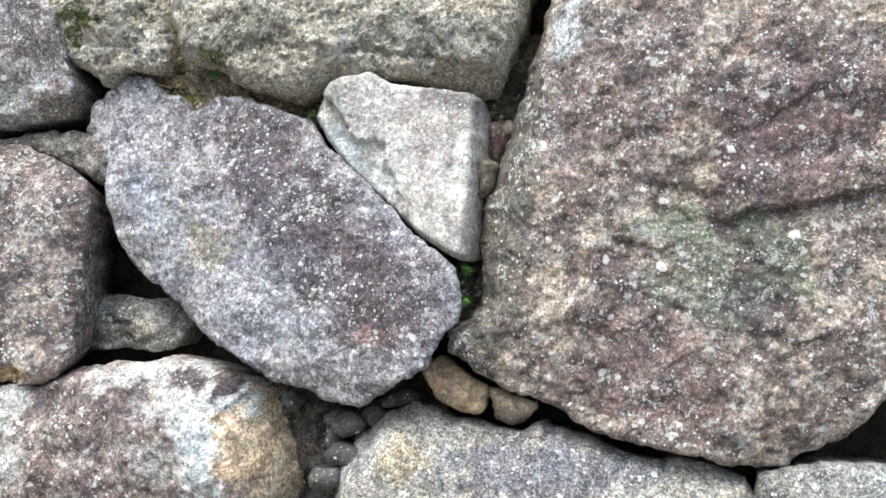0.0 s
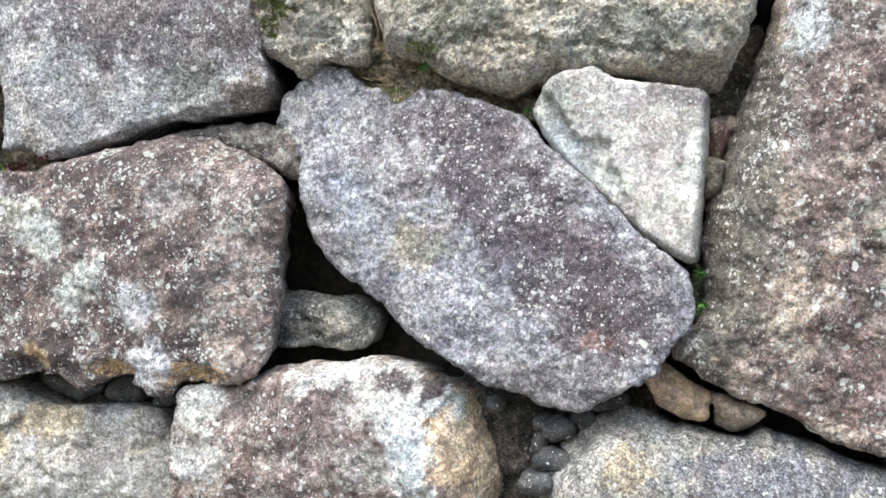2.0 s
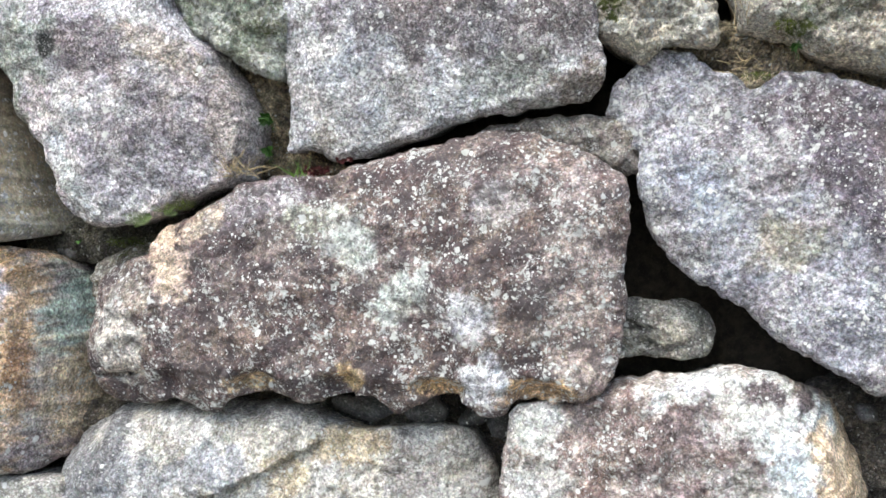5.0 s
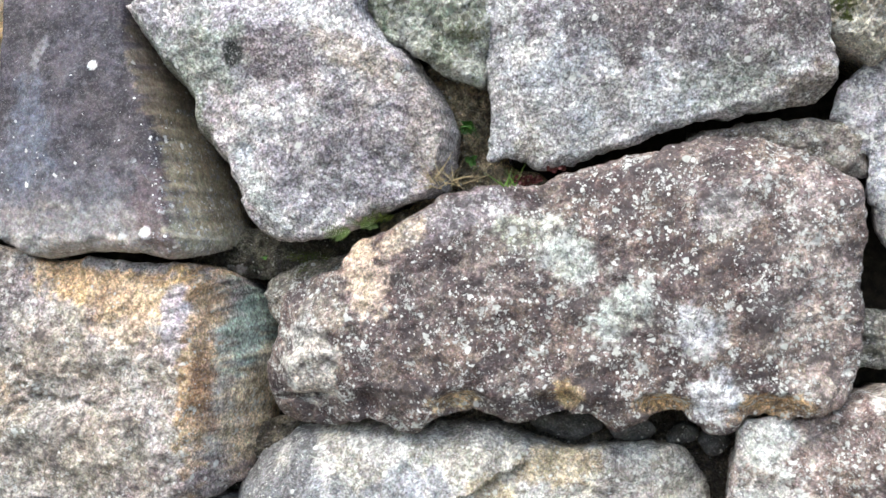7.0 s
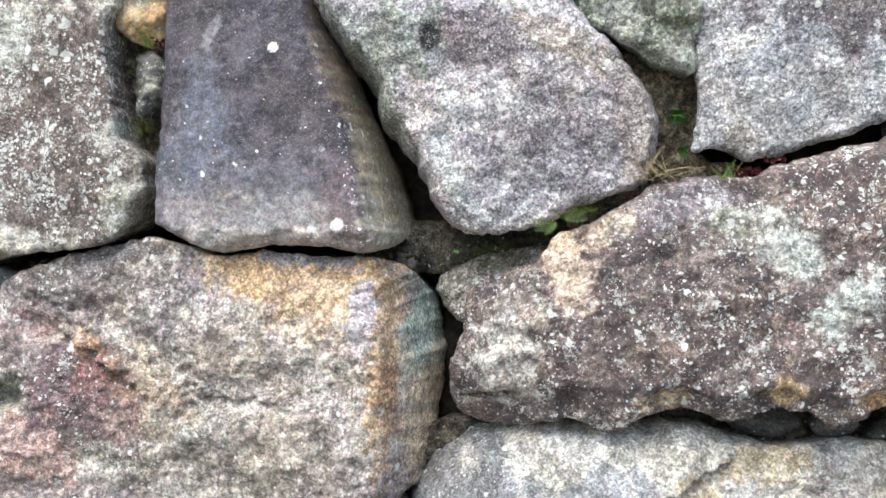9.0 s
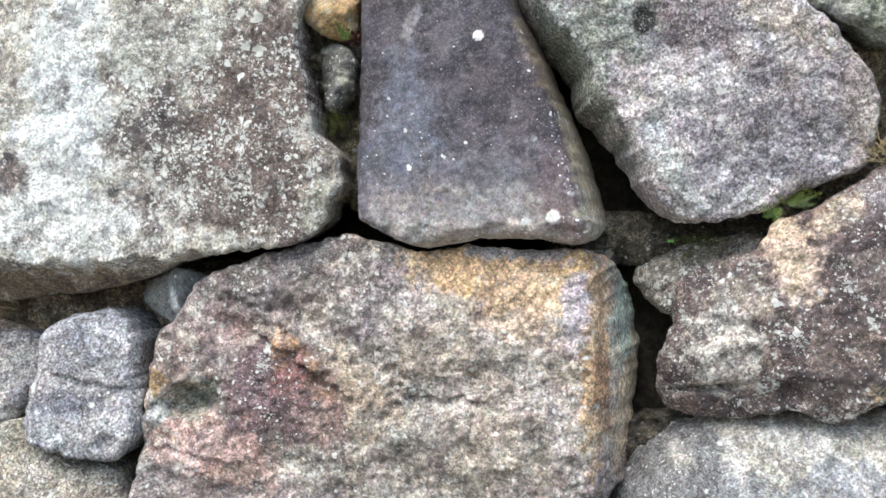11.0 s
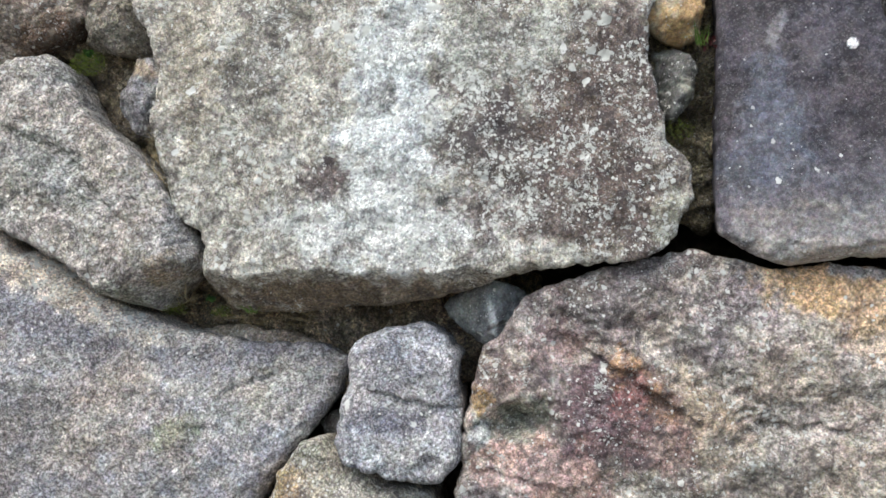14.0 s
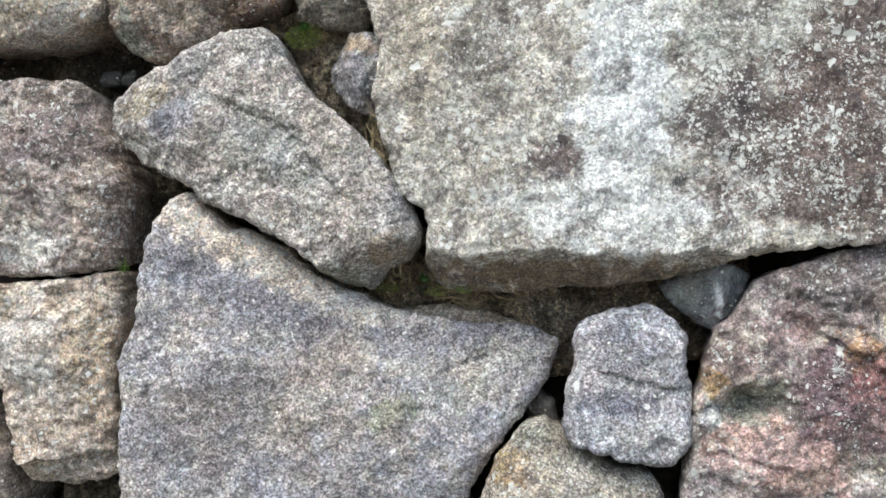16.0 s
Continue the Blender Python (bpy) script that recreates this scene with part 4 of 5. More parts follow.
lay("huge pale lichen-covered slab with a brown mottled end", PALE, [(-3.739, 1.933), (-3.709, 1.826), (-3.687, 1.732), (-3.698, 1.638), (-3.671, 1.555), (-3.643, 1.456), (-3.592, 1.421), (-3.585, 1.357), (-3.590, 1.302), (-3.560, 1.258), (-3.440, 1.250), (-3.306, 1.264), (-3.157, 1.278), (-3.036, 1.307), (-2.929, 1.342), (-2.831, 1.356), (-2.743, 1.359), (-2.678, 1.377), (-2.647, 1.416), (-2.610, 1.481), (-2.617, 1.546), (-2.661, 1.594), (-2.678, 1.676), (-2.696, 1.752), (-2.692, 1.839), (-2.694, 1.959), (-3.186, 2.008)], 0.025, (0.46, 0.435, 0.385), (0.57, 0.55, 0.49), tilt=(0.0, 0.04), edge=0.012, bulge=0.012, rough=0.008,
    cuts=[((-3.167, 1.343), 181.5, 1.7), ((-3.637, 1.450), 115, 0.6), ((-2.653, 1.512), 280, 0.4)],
    stains_and_shading=[((-3.192, 1.621), (0.09, 0.32), -4, (0.74, 0.76, 0.745), 1.0), ((-3.168, 1.432), (0.28, 0.07), 0, (0.66, 0.67, 0.65), 0.8), ((-2.843, 1.619), (0.20, 0.26), 10, (0.235, 0.19, 0.168), 0.95), ((-2.989, 1.772), (0.14, 0.10), 0, (0.46, 0.47, 0.43), 0.7),
            ((-2.998, 1.587), (0.10, 0.07), -20, (0.25, 0.225, 0.205), 0.85), ((-3.321, 1.526), (0.05, 0.035), 10, (0.19, 0.155, 0.15), 0.85), ((-3.204, 1.693), (0.025, 0.03), 0, (0.24, 0.23, 0.22), 0.7), ((-3.088, 1.482), (0.012, 0.012), 0, (0.2, 0.2, 0.19), 0.8), ((-3.612, 1.783), (0.07, 0.16), 0, (0.44, 0.40, 0.33), 0.7), ((-3.465, 1.780), (0.09, 0.09), 0, (0.36, 0.345, 0.31), 0.7), ((-3.465, 1.701), (0.05, 0.02), 20, (0.2, 0.175, 0.15), 0.6),
            # first entry: a browner, darker band along the slab's underside
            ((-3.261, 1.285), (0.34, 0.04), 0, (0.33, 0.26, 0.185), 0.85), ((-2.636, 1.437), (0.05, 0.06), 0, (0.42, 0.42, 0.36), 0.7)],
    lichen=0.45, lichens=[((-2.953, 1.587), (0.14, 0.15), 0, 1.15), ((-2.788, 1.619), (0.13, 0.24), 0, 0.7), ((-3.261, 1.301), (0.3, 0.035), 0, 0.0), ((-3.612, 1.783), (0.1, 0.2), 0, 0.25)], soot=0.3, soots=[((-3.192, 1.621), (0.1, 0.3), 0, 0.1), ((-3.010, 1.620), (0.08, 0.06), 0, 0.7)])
lay("small squarish grey granite stone cracked across", GRANITE, [(-3.291, 1.163), (-3.274, 1.198), (-3.225, 1.222), (-3.154, 1.235), (-3.117, 1.227), (-3.080, 1.201), (-3.062, 1.170), (-3.065, 1.103), (-3.056, 1.060), (-3.058, 0.967), (-3.096, 0.928), (-3.154, 0.931), (-3.287, 0.962), (-3.308, 1.005), (-3.303, 1.061), (-3.290, 1.107)], 0.04, (0.34, 0.345, 0.36), (0.44, 0.44, 0.45), tilt=(0, 0.22), edge=0.025, bulge=0.02, rough=0.007,
    ledges=[((-3.242, 1.113), (-3.177, 1.097), 0.012, 0.012), ((-3.189, 1.105), (-3.061, 1.068), 0.016, 0.014)], ridges=[((-3.118, 0.967), (0.02, 0.015), 30, -0.02)], cuts=[((-3.079, 1.157), 275, 0.8)],
    stains_and_shading=[((-3.191, 1.155), (0.08, 0.04), 0, (0.24, 0.245, 0.27), 0.5), ((-3.202, 1.045), (0.09, 0.025), 0, (0.20, 0.205, 0.235), 0.75), ((-3.179, 0.990), (0.1, 0.03), 0, (0.48, 0.48, 0.48), 0.7)], lichen=0.15)
lay("dark grey-green pebble wedged under the slab", PEBBLE, [(-3.109, 1.269), (-3.043, 1.312), (-3.001, 1.326), (-2.938, 1.299), (-2.956, 1.238), (-2.996, 1.188), (-3.030, 1.193), (-3.078, 1.225)], 0.1, (0.17, 0.18, 0.18), (0.21, 0.22, 0.22), edge=0.008, bulge=0.004, rough=0.006, depth=0.13, cuts=[((-3.000, 1.255), 96, 0.75), ((-2.985, 1.255), 262, 0.7), ((-3.01, 1.225), 190, 0.8)],
    stains_and_shading=[((-3.000, 1.245), (0.008, 0.035), 10, (0.42, 0.43, 0.42), 0.8), ((-3.06, 1.262), (0.03, 0.03), 0, (0.24, 0.25, 0.24), 0.7)], lichen=0.1, name="chink_stone")
lay("large grey granite boulder with a warm pale upper edge", GRANITE, [(-4.106, 1.457), (-4.063, 1.426), (-4.009, 1.383), (-3.962, 1.374), (-3.890, 1.337), (-3.818, 1.279), (-3.747, 1.251), (-3.677, 1.219), (-3.595, 1.201), (-3.502, 1.186), (-3.375, 1.181), (-3.317, 1.144), (-3.336, 1.080), (-3.384, 1.010), (-3.440, 0.937), (-3.506, 0.822), (-3.529, 0.717), (-4.197, 0.698), (-4.223, 0.839), (-4.229, 1.004), (-4.237, 1.086), (-4.197, 1.194), (-4.187, 1.336), (-4.162, 1.401)], 0.045, (0.41, 0.405, 0.415), (0.475, 0.455, 0.435), tilt=(0.09, 0.02), edge=0.02, bulge=0.015, rough=0.008,
    cuts=[((-3.949, 1.317), -34, 0.35), ((-3.394, 1.044), 232, 0.6)], ledges=[((-3.571, 1.087), (-3.437, 1.143), 0.008, 0.04), ((-3.650, 1.015), (-3.593, 1.028), 0.006, 0.02)],
    # cream upper edge; its pale colour and lichen also paint in the edge's highlight
    stains_and_shading=[((-3.955, 1.345), (0.24, 0.050), -27, (0.78, 0.71, 0.62), 1.0), ((-3.690, 1.222), (0.13, 0.035), -14, (0.76, 0.70, 0.63), 0.95), ((-4.009, 1.259), (0.22, 0.04), -25, (0.29, 0.29, 0.32), 0.7), ((-3.563, 1.174), (0.14, 0.03), -5, (0.29, 0.285, 0.305), 0.6),
            ((-3.829, 1.033), (0.16, 0.1), 10, (0.43, 0.385, 0.335), 0.5), ((-4.044, 0.981), (0.14, 0.1), 20, (0.29, 0.275, 0.27), 0.6), ((-3.483, 1.086), (0.12, 0.06), 20, (0.46, 0.45, 0.41), 0.6), ((-3.654, 1.009), (0.05, 0.03), 20, (0.38, 0.40, 0.31), 0.6)], lichen=0.12, lichens=[((-3.955, 1.345), (0.22, 0.042), -27, 0.75), ((-3.690, 1.222), (0.12, 0.03), -14, 0.65)])
lay("tilted wedge-shaped grey-green stone", GRANITE, [(-4.248, 1.624, 0.00), (-4.188, 1.689, 0.00), (-4.115, 1.730, 0.00), (-4.031, 1.776, 0.00), (-3.935, 1.792, 0.00), (-3.898, 1.762, 0.00), (-3.860, 1.697, 0.00), (-3.787, 1.627, 0.00), (-3.716, 1.569, 0.00), (-3.656, 1.490, 0.00), (-3.602, 1.390, 0.07), (-3.607, 1.343, 0.07), (-3.642, 1.308, 0.07), (-3.678, 1.301, 0.07), (-3.713, 1.257, 0.07), (-3.773, 1.270, 0.07), (-3.802, 1.307, 0.00), (-3.874, 1.357, 0.00), (-3.946, 1.396, 0.00), (-4.031, 1.425, 0.00), (-4.094, 1.471, 0.00), (-4.181, 1.512, 0.00), (-4.240, 1.565, 0.00)], 0, (0.44, 0.42, 0.385), (0.52, 0.495, 0.46), tilt=(0.0, 0.06), edge=0.02, bulge=0.03, rough=0.010, rugged=0.005,
    cuts=[((-3.961, 1.408), 148, 0.7), ((-3.666, 1.343), 200, 0.5)], ledges=[((-4.036, 1.657), (-3.855, 1.586), 0.010, 0.03), ((-3.879, 1.598), (-3.760, 1.467), 0.012, 0.04), ((-3.807, 1.512), (-3.713, 1.421), 0.008, 0.02), ((-4.120, 1.558), (-3.974, 1.500), 0.006, 0.03)], ridges=[((-3.654, 1.343), (0.05, 0.03), 20, 0.02)],
    stains_and_shading=[((-4.108, 1.605), (0.05, 0.04), 30, (0.30, 0.30, 0.34), 0.6), ((-4.164, 1.640), (0.05, 0.03), 30, (0.44, 0.37, 0.25), 0.6), ((-3.654, 1.343), (0.05, 0.03), 20, (0.42, 0.35, 0.26), 0.7), ((-3.758, 1.284), (0.05, 0.03), 0, (0.30, 0.33, 0.27), 0.6), ((-3.902, 1.546), (0.14, 0.06), -30, (0.40, 0.41, 0.38), 0.6)], lichen=0.25, soot=0.25)
lay("buff boulder with a shaded underside", MOSSY, [(-4.695, 1.949), (-4.680, 1.776), (-4.559, 1.764), (-4.427, 1.769), (-4.349, 1.794), (-4.300, 1.836), (-4.299, 1.962), (-4.508, 2.005)], 0.05, (0.58, 0.51, 0.42), (0.66, 0.61, 0.54), edge=0.03, bulge=0.03, rough=0.01, cuts=[((-4.423, 1.791), 185, 1.4)], lichen=0.3)
lay("brown rough stone with an earthy underside", MOSSY, [(-4.312, 1.947), (-4.303, 1.837), (-4.248, 1.763), (-4.183, 1.735), (-4.119, 1.754), (-4.031, 1.805), (-3.907, 1.834), (-3.883, 1.935), (-4.109, 2.002)], 0.08, (0.36, 0.29, 0.24), (0.46, 0.40, 0.34), edge=0.03, bulge=0.03, rough=0.014, rugged=0.008, cuts=[((-4.086, 1.779), 200, 0.8)],
    stains_and_shading=[((-3.953, 1.834), (0.08, 0.05), 10, (0.19, 0.115, 0.07), 0.9), ((-4.234, 1.793), (0.03, 0.06), 20, (0.36, 0.40, 0.35), 0.7)], lichen=0.2, soot=0.3)
lay("brown-grey weathered block", WEATHERED, [(-4.700, 1.691, 0.00), (-4.538, 1.699, 0.00), (-4.406, 1.700, 0.00), (-4.341, 1.687, 0.00), (-4.316, 1.644, 0.04), (-4.269, 1.557, 0.04), (-4.242, 1.470, 0.04), (-4.260, 1.359, 0.04), (-4.266, 1.292, 0.00), (-4.363, 1.277, 0.00), (-4.535, 1.269, 0.00), (-4.697, 1.278, 0.00)], 0.06, (0.29, 0.25, 0.22), (0.37, 0.335, 0.30), edge=0.025, bulge=0.025, rough=0.012, rugged=0.006, cuts=[((-4.256, 1.464), 280, 0.6)],
    stains_and_shading=[((-4.445, 1.332), (0.08, 0.04), 0, (0.56, 0.55, 0.51), 0.8), ((-4.421, 1.571), (0.1, 0.07), 0, (0.25, 0.215, 0.215), 0.6)], lichen=0.35, soot=0.3)
lay("cream-brown weathered block with a broken lower edge", WEATHERED, [(-4.689, 1.254), (-4.528, 1.254), (-4.357, 1.270), (-4.261, 1.284), (-4.250, 1.141), (-4.265, 1.092), (-4.256, 0.959), (-4.263, 0.843), (-4.366, 0.814), (-4.471, 0.813), (-4.499, 0.912), (-4.526, 1.022), (-4.607, 1.069), (-4.702, 1.067)], 0.05, (0.46, 0.39, 0.32), (0.56, 0.50, 0.43), edge=0.025, bulge=0.02, rough=0.012, rugged=0.008, cuts=[((-4.338, 0.858), 184, 1.0)], ledges=[((-4.480, 0.869), (-4.225, 0.911), 0.04, 0.09), ((-4.495, 1.188), (-4.341, 1.179), 0.006, 0.03)],
    stains_and_shading=[((-4.443, 1.117), (0.07, 0.1), 0, (0.56, 0.55, 0.52), 0.7), ((-4.303, 1.121), (0.06, 0.1), 0, (0.42, 0.35, 0.26), 0.6)], lichen=0.35, soot=0.2)
lay("dark weathered stone low in the wall", WEATHERED, [(-4.724, 1.037), (-4.627, 1.027), (-4.552, 0.967), (-4.524, 0.880), (-4.510, 0.780), (-4.543, 0.653), (-4.721, 0.643)], 0.08, (0.22, 0.20, 0.185), (0.3, 0.27, 0.24), edge=0.03, bulge=0.03, lichen=0.3)
lay("buff granite stone beneath the small square one", GRANITE, [(-3.388, 0.988), (-3.343, 1.004), (-3.291, 0.966), (-3.212, 0.916), (-3.134, 0.897), (-3.109, 0.855), (-3.093, 0.743), (-3.511, 0.713), (-3.472, 0.837), (-3.433, 0.931)], 0.06, (0.40, 0.37, 0.31), (0.47, 0.44, 0.38), edge=0.03, bulge=0.03, rough=0.010, cuts=[((-3.302, 0.950), -30, 0.4)],
    stains_and_shading=[((-3.423, 0.912), (0.04, 0.05), 60, (0.46, 0.35, 0.2), 0.7), ((-3.368, 0.975), (0.04, 0.03), 0, (0.32, 0.33, 0.28), 0.6)], lichen=0.3, soot=0.3)
lay("small grey chink stone beside the slab", WEATHERED, [(-3.795, 1.722), (-3.768, 1.790), (-3.756, 1.794), (-3.700, 1.775), (-3.676, 1.715), (-3.674, 1.655), (-3.698, 1.612), (-3.760, 1.642), (-3.800, 1.690)], 0.04, (0.21, 0.21, 0.215), (0.29, 0.285, 0.28), edge=0.008, bulge=0.008, rough=0.010, depth=0.16, lichen=0.15, cuts=[((-3.73, 1.72), 75, 0.7), ((-3.715, 1.69), 245, 0.8)], stains_and_shading=[((-3.74, 1.765), (0.05, 0.02), -20, (0.34, 0.28, 0.21), 0.8)], name="chink_stone")
lay("earthy brown chink stone", MOSSY, [(-3.873, 1.819), (-3.886, 1.879), (-3.837, 1.937), (-3.739, 1.934), (-3.714, 1.839), (-3.738, 1.792), (-3.787, 1.799)], 0.09, (0.26, 0.235, 0.19), (0.33, 0.30, 0.25), edge=0.03, bulge=0.02, rough=0.012, rugged=0.008, depth=0.16, lichen=0.1, name="chink_stone")
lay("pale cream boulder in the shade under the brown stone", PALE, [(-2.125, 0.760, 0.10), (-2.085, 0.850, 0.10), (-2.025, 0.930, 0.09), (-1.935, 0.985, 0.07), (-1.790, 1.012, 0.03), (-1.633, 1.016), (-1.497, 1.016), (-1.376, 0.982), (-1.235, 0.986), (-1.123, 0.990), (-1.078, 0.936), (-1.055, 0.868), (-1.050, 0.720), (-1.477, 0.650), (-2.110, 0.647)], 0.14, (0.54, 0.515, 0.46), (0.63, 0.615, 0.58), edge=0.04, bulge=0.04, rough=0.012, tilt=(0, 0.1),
    cuts=[((-1.424, 0.981), 4, 0.5), ((-1.612, 0.854), 205, 0.3)], ledges=[((-1.703, 0.806), (-1.430, 0.946), 0.035, 0.07)],
    # last entry: a greyer, darker strip along the boulder's top edge
    stains_and_shading=[((-1.677, 0.885), (0.10, 0.05), 10, (0.33, 0.34, 0.37), 0.7), ((-1.363, 0.950), (0.08, 0.04), 10, (0.60, 0.49, 0.33), 0.7), ((-1.498, 0.873), (0.04, 0.05), 30, (0.56, 0.46, 0.30), 0.6), ((-1.231, 0.902), (0.05, 0.06), 20, (0.33, 0.31, 0.30), 0.6), ((-1.080, 0.945), (0.06, 0.08), 0, (0.38, 0.36, 0.33), 0.6), ((-1.99, 0.86), (0.17, 0.13), -20, (0.27, 0.275, 0.285), 0.9), ((-1.83, 0.83), (0.08, 0.07), 0, (0.36, 0.365, 0.375), 0.6), ((-1.639, 1.022), (0.2, 0.03), 0, (0.34, 0.33, 0.32), 0.6)], lichen=0.25, soot=0.0)
lay("grey stone at the foot of the rust-stained block", WEATHERED, [(-2.685, 0.785), (-2.514, 0.801), (-2.255, 0.826), (-2.058, 0.841), (-2.007, 0.826), (-2.019, 0.712), (-2.684, 0.651)], 0.09, (0.36, 0.345, 0.31), (0.28, 0.27, 0.25), edge=0.025, bulge=0.02, lichen=0.3)
lay("orange-stained chink stone", PEBBLE, [(-2.711, 1.903), (-2.700, 1.826), (-2.639, 1.788), (-2.593, 1.809), (-2.583, 1.896), (-2.588, 1.989), (-2.710, 1.997)], 0.08, (0.48, 0.34, 0.18), (0.42, 0.37, 0.27), edge=0.012, bulge=0.012, rough=0.010, rugged=0.008, cuts=[((-2.64, 1.83), 190, 0.8)], depth=0.16, lichen=0.15, name="chink_stone")
lay("dark grey chink stone beside the black stone", PEBBLE, [(-2.688, 1.792), (-2.680, 1.795), (-2.638, 1.788), (-2.632, 1.785), (-2.596, 1.745), (-2.594, 1.738), (-2.612, 1.676), (-2.640, 1.638), (-2.650, 1.640), (-2.672, 1.668), (-2.682, 1.725)], 0.1, (0.15, 0.155, 0.15), (0.26, 0.265, 0.24), edge=0.010, bulge=0.010, rough=0.010, rugged=0.006, cuts=[((-2.63, 1.71), 70, 0.7), ((-2.625, 1.70), 250, 0.6)], depth=0.16, lichen=0.35, name="chink_stone")
lay("round grey pebble in the joint", PEBBLE, [(-2.157, 1.357), (-2.128, 1.380), (-2.095, 1.380), (-2.069, 1.345), (-2.082, 1.317), (-2.128, 1.322)], 0.24, (0.22, 0.215, 0.20), edge=0.025, bulge=0.01, rough=0.003, depth=0.1, lichen=0.0, name="chink_stone")
lay("reddish chink stone deep in the joint", PEBBLE, [(0.068, 1.665), (0.117, 1.677), (0.114, 1.631), (0.093, 1.585), (0.067, 1.602)], 0.16, (0.15, 0.09, 0.075), (0.25, 0.21, 0.18), edge=0.02, bulge=0.01, depth=0.1, lichen=0.1, name="chink_stone")
lay("earthy chink stone deep in the joint", MOSSY, [(0.060, 1.583), (0.100, 1.578), (0.083, 1.526), (0.058, 1.508)], 0.1, (0.26, 0.235, 0.19), edge=0.02, bulge=0.01, depth=0.1, lichen=0.1, name="chink_stone")
lay("thin flat brown stone lying in the joint", WEATHERED, [(-3.700, 1.203), (-3.590, 1.219), (-3.482, 1.205), (-3.369, 1.170), (-3.373, 1.147), (-3.496, 1.157), (-3.645, 1.170)], 0.2, (0.40, 0.35, 0.29), (0.48, 0.43, 0.37), edge=0.012, bulge=0.008, rough=0.006, depth=0.14, lichen=0.2, name="chink_stone")
lay("grey chink stone low in the joint", PEBBLE, [(-2.082, 0.840), (-2.036, 0.932), (-1.982, 0.921), (-1.997, 0.845), (-2.051, 0.800)], 0.26, (0.11, 0.10, 0.088), edge=0.03, bulge=0.015, depth=0.14, lichen=0.2, name="chink_stone")
lay("small grey chink stone deep in the joint", PEBBLE, [(-3.397, 1.003), (-3.354, 1.036), (-3.323, 1.012), (-3.329, 0.969), (-3.378, 0.967)], 0.22, (0.15, 0.148, 0.14), edge=0.025, bulge=0.01, depth=0.12, lichen=0.2, name="chink_stone")
lay("earthy grey stone set back behind the brown one", WEATHERED, [(-1.129, 1.598), (-0.996, 1.636), (-0.838, 1.638), (-0.774, 1.622), (-0.773, 1.525), (-0.819, 1.523), (-0.924, 1.572), (-1.020, 1.591)], 0.15, (0.30, 0.28, 0.25), (0.24, 0.22, 0.2), edge=0.02, bulge=0.02, rough=0.010, depth=0.14, lichen=0.3, name="chink_stone")

lay("rough grey shoulder stone set back beside the brown one", WEATHERED, [(-2.035, 1.268, 0.06), (-2.022, 1.312, 0.06), (-1.965, 1.345, 0.05), (-1.875, 1.362, 0.05), (-1.791, 1.375, 0.03), (-1.735, 1.309), (-1.760, 1.203), (-1.850, 1.154), (-1.945, 1.192), (-1.990, 1.225, 0.03)], 0.17, (0.33, 0.31, 0.27), (0.22, 0.205, 0.175), edge=0.015, bulge=0.02, rough=0.014, rugged=0.008, crumb=0.006, depth=0.2, lichen=0.6, soot=0.4, fall=1.5, mosses=[((-1.93, 1.335), (0.07, 0.02), 10, 0.45)], name="chink_stone")

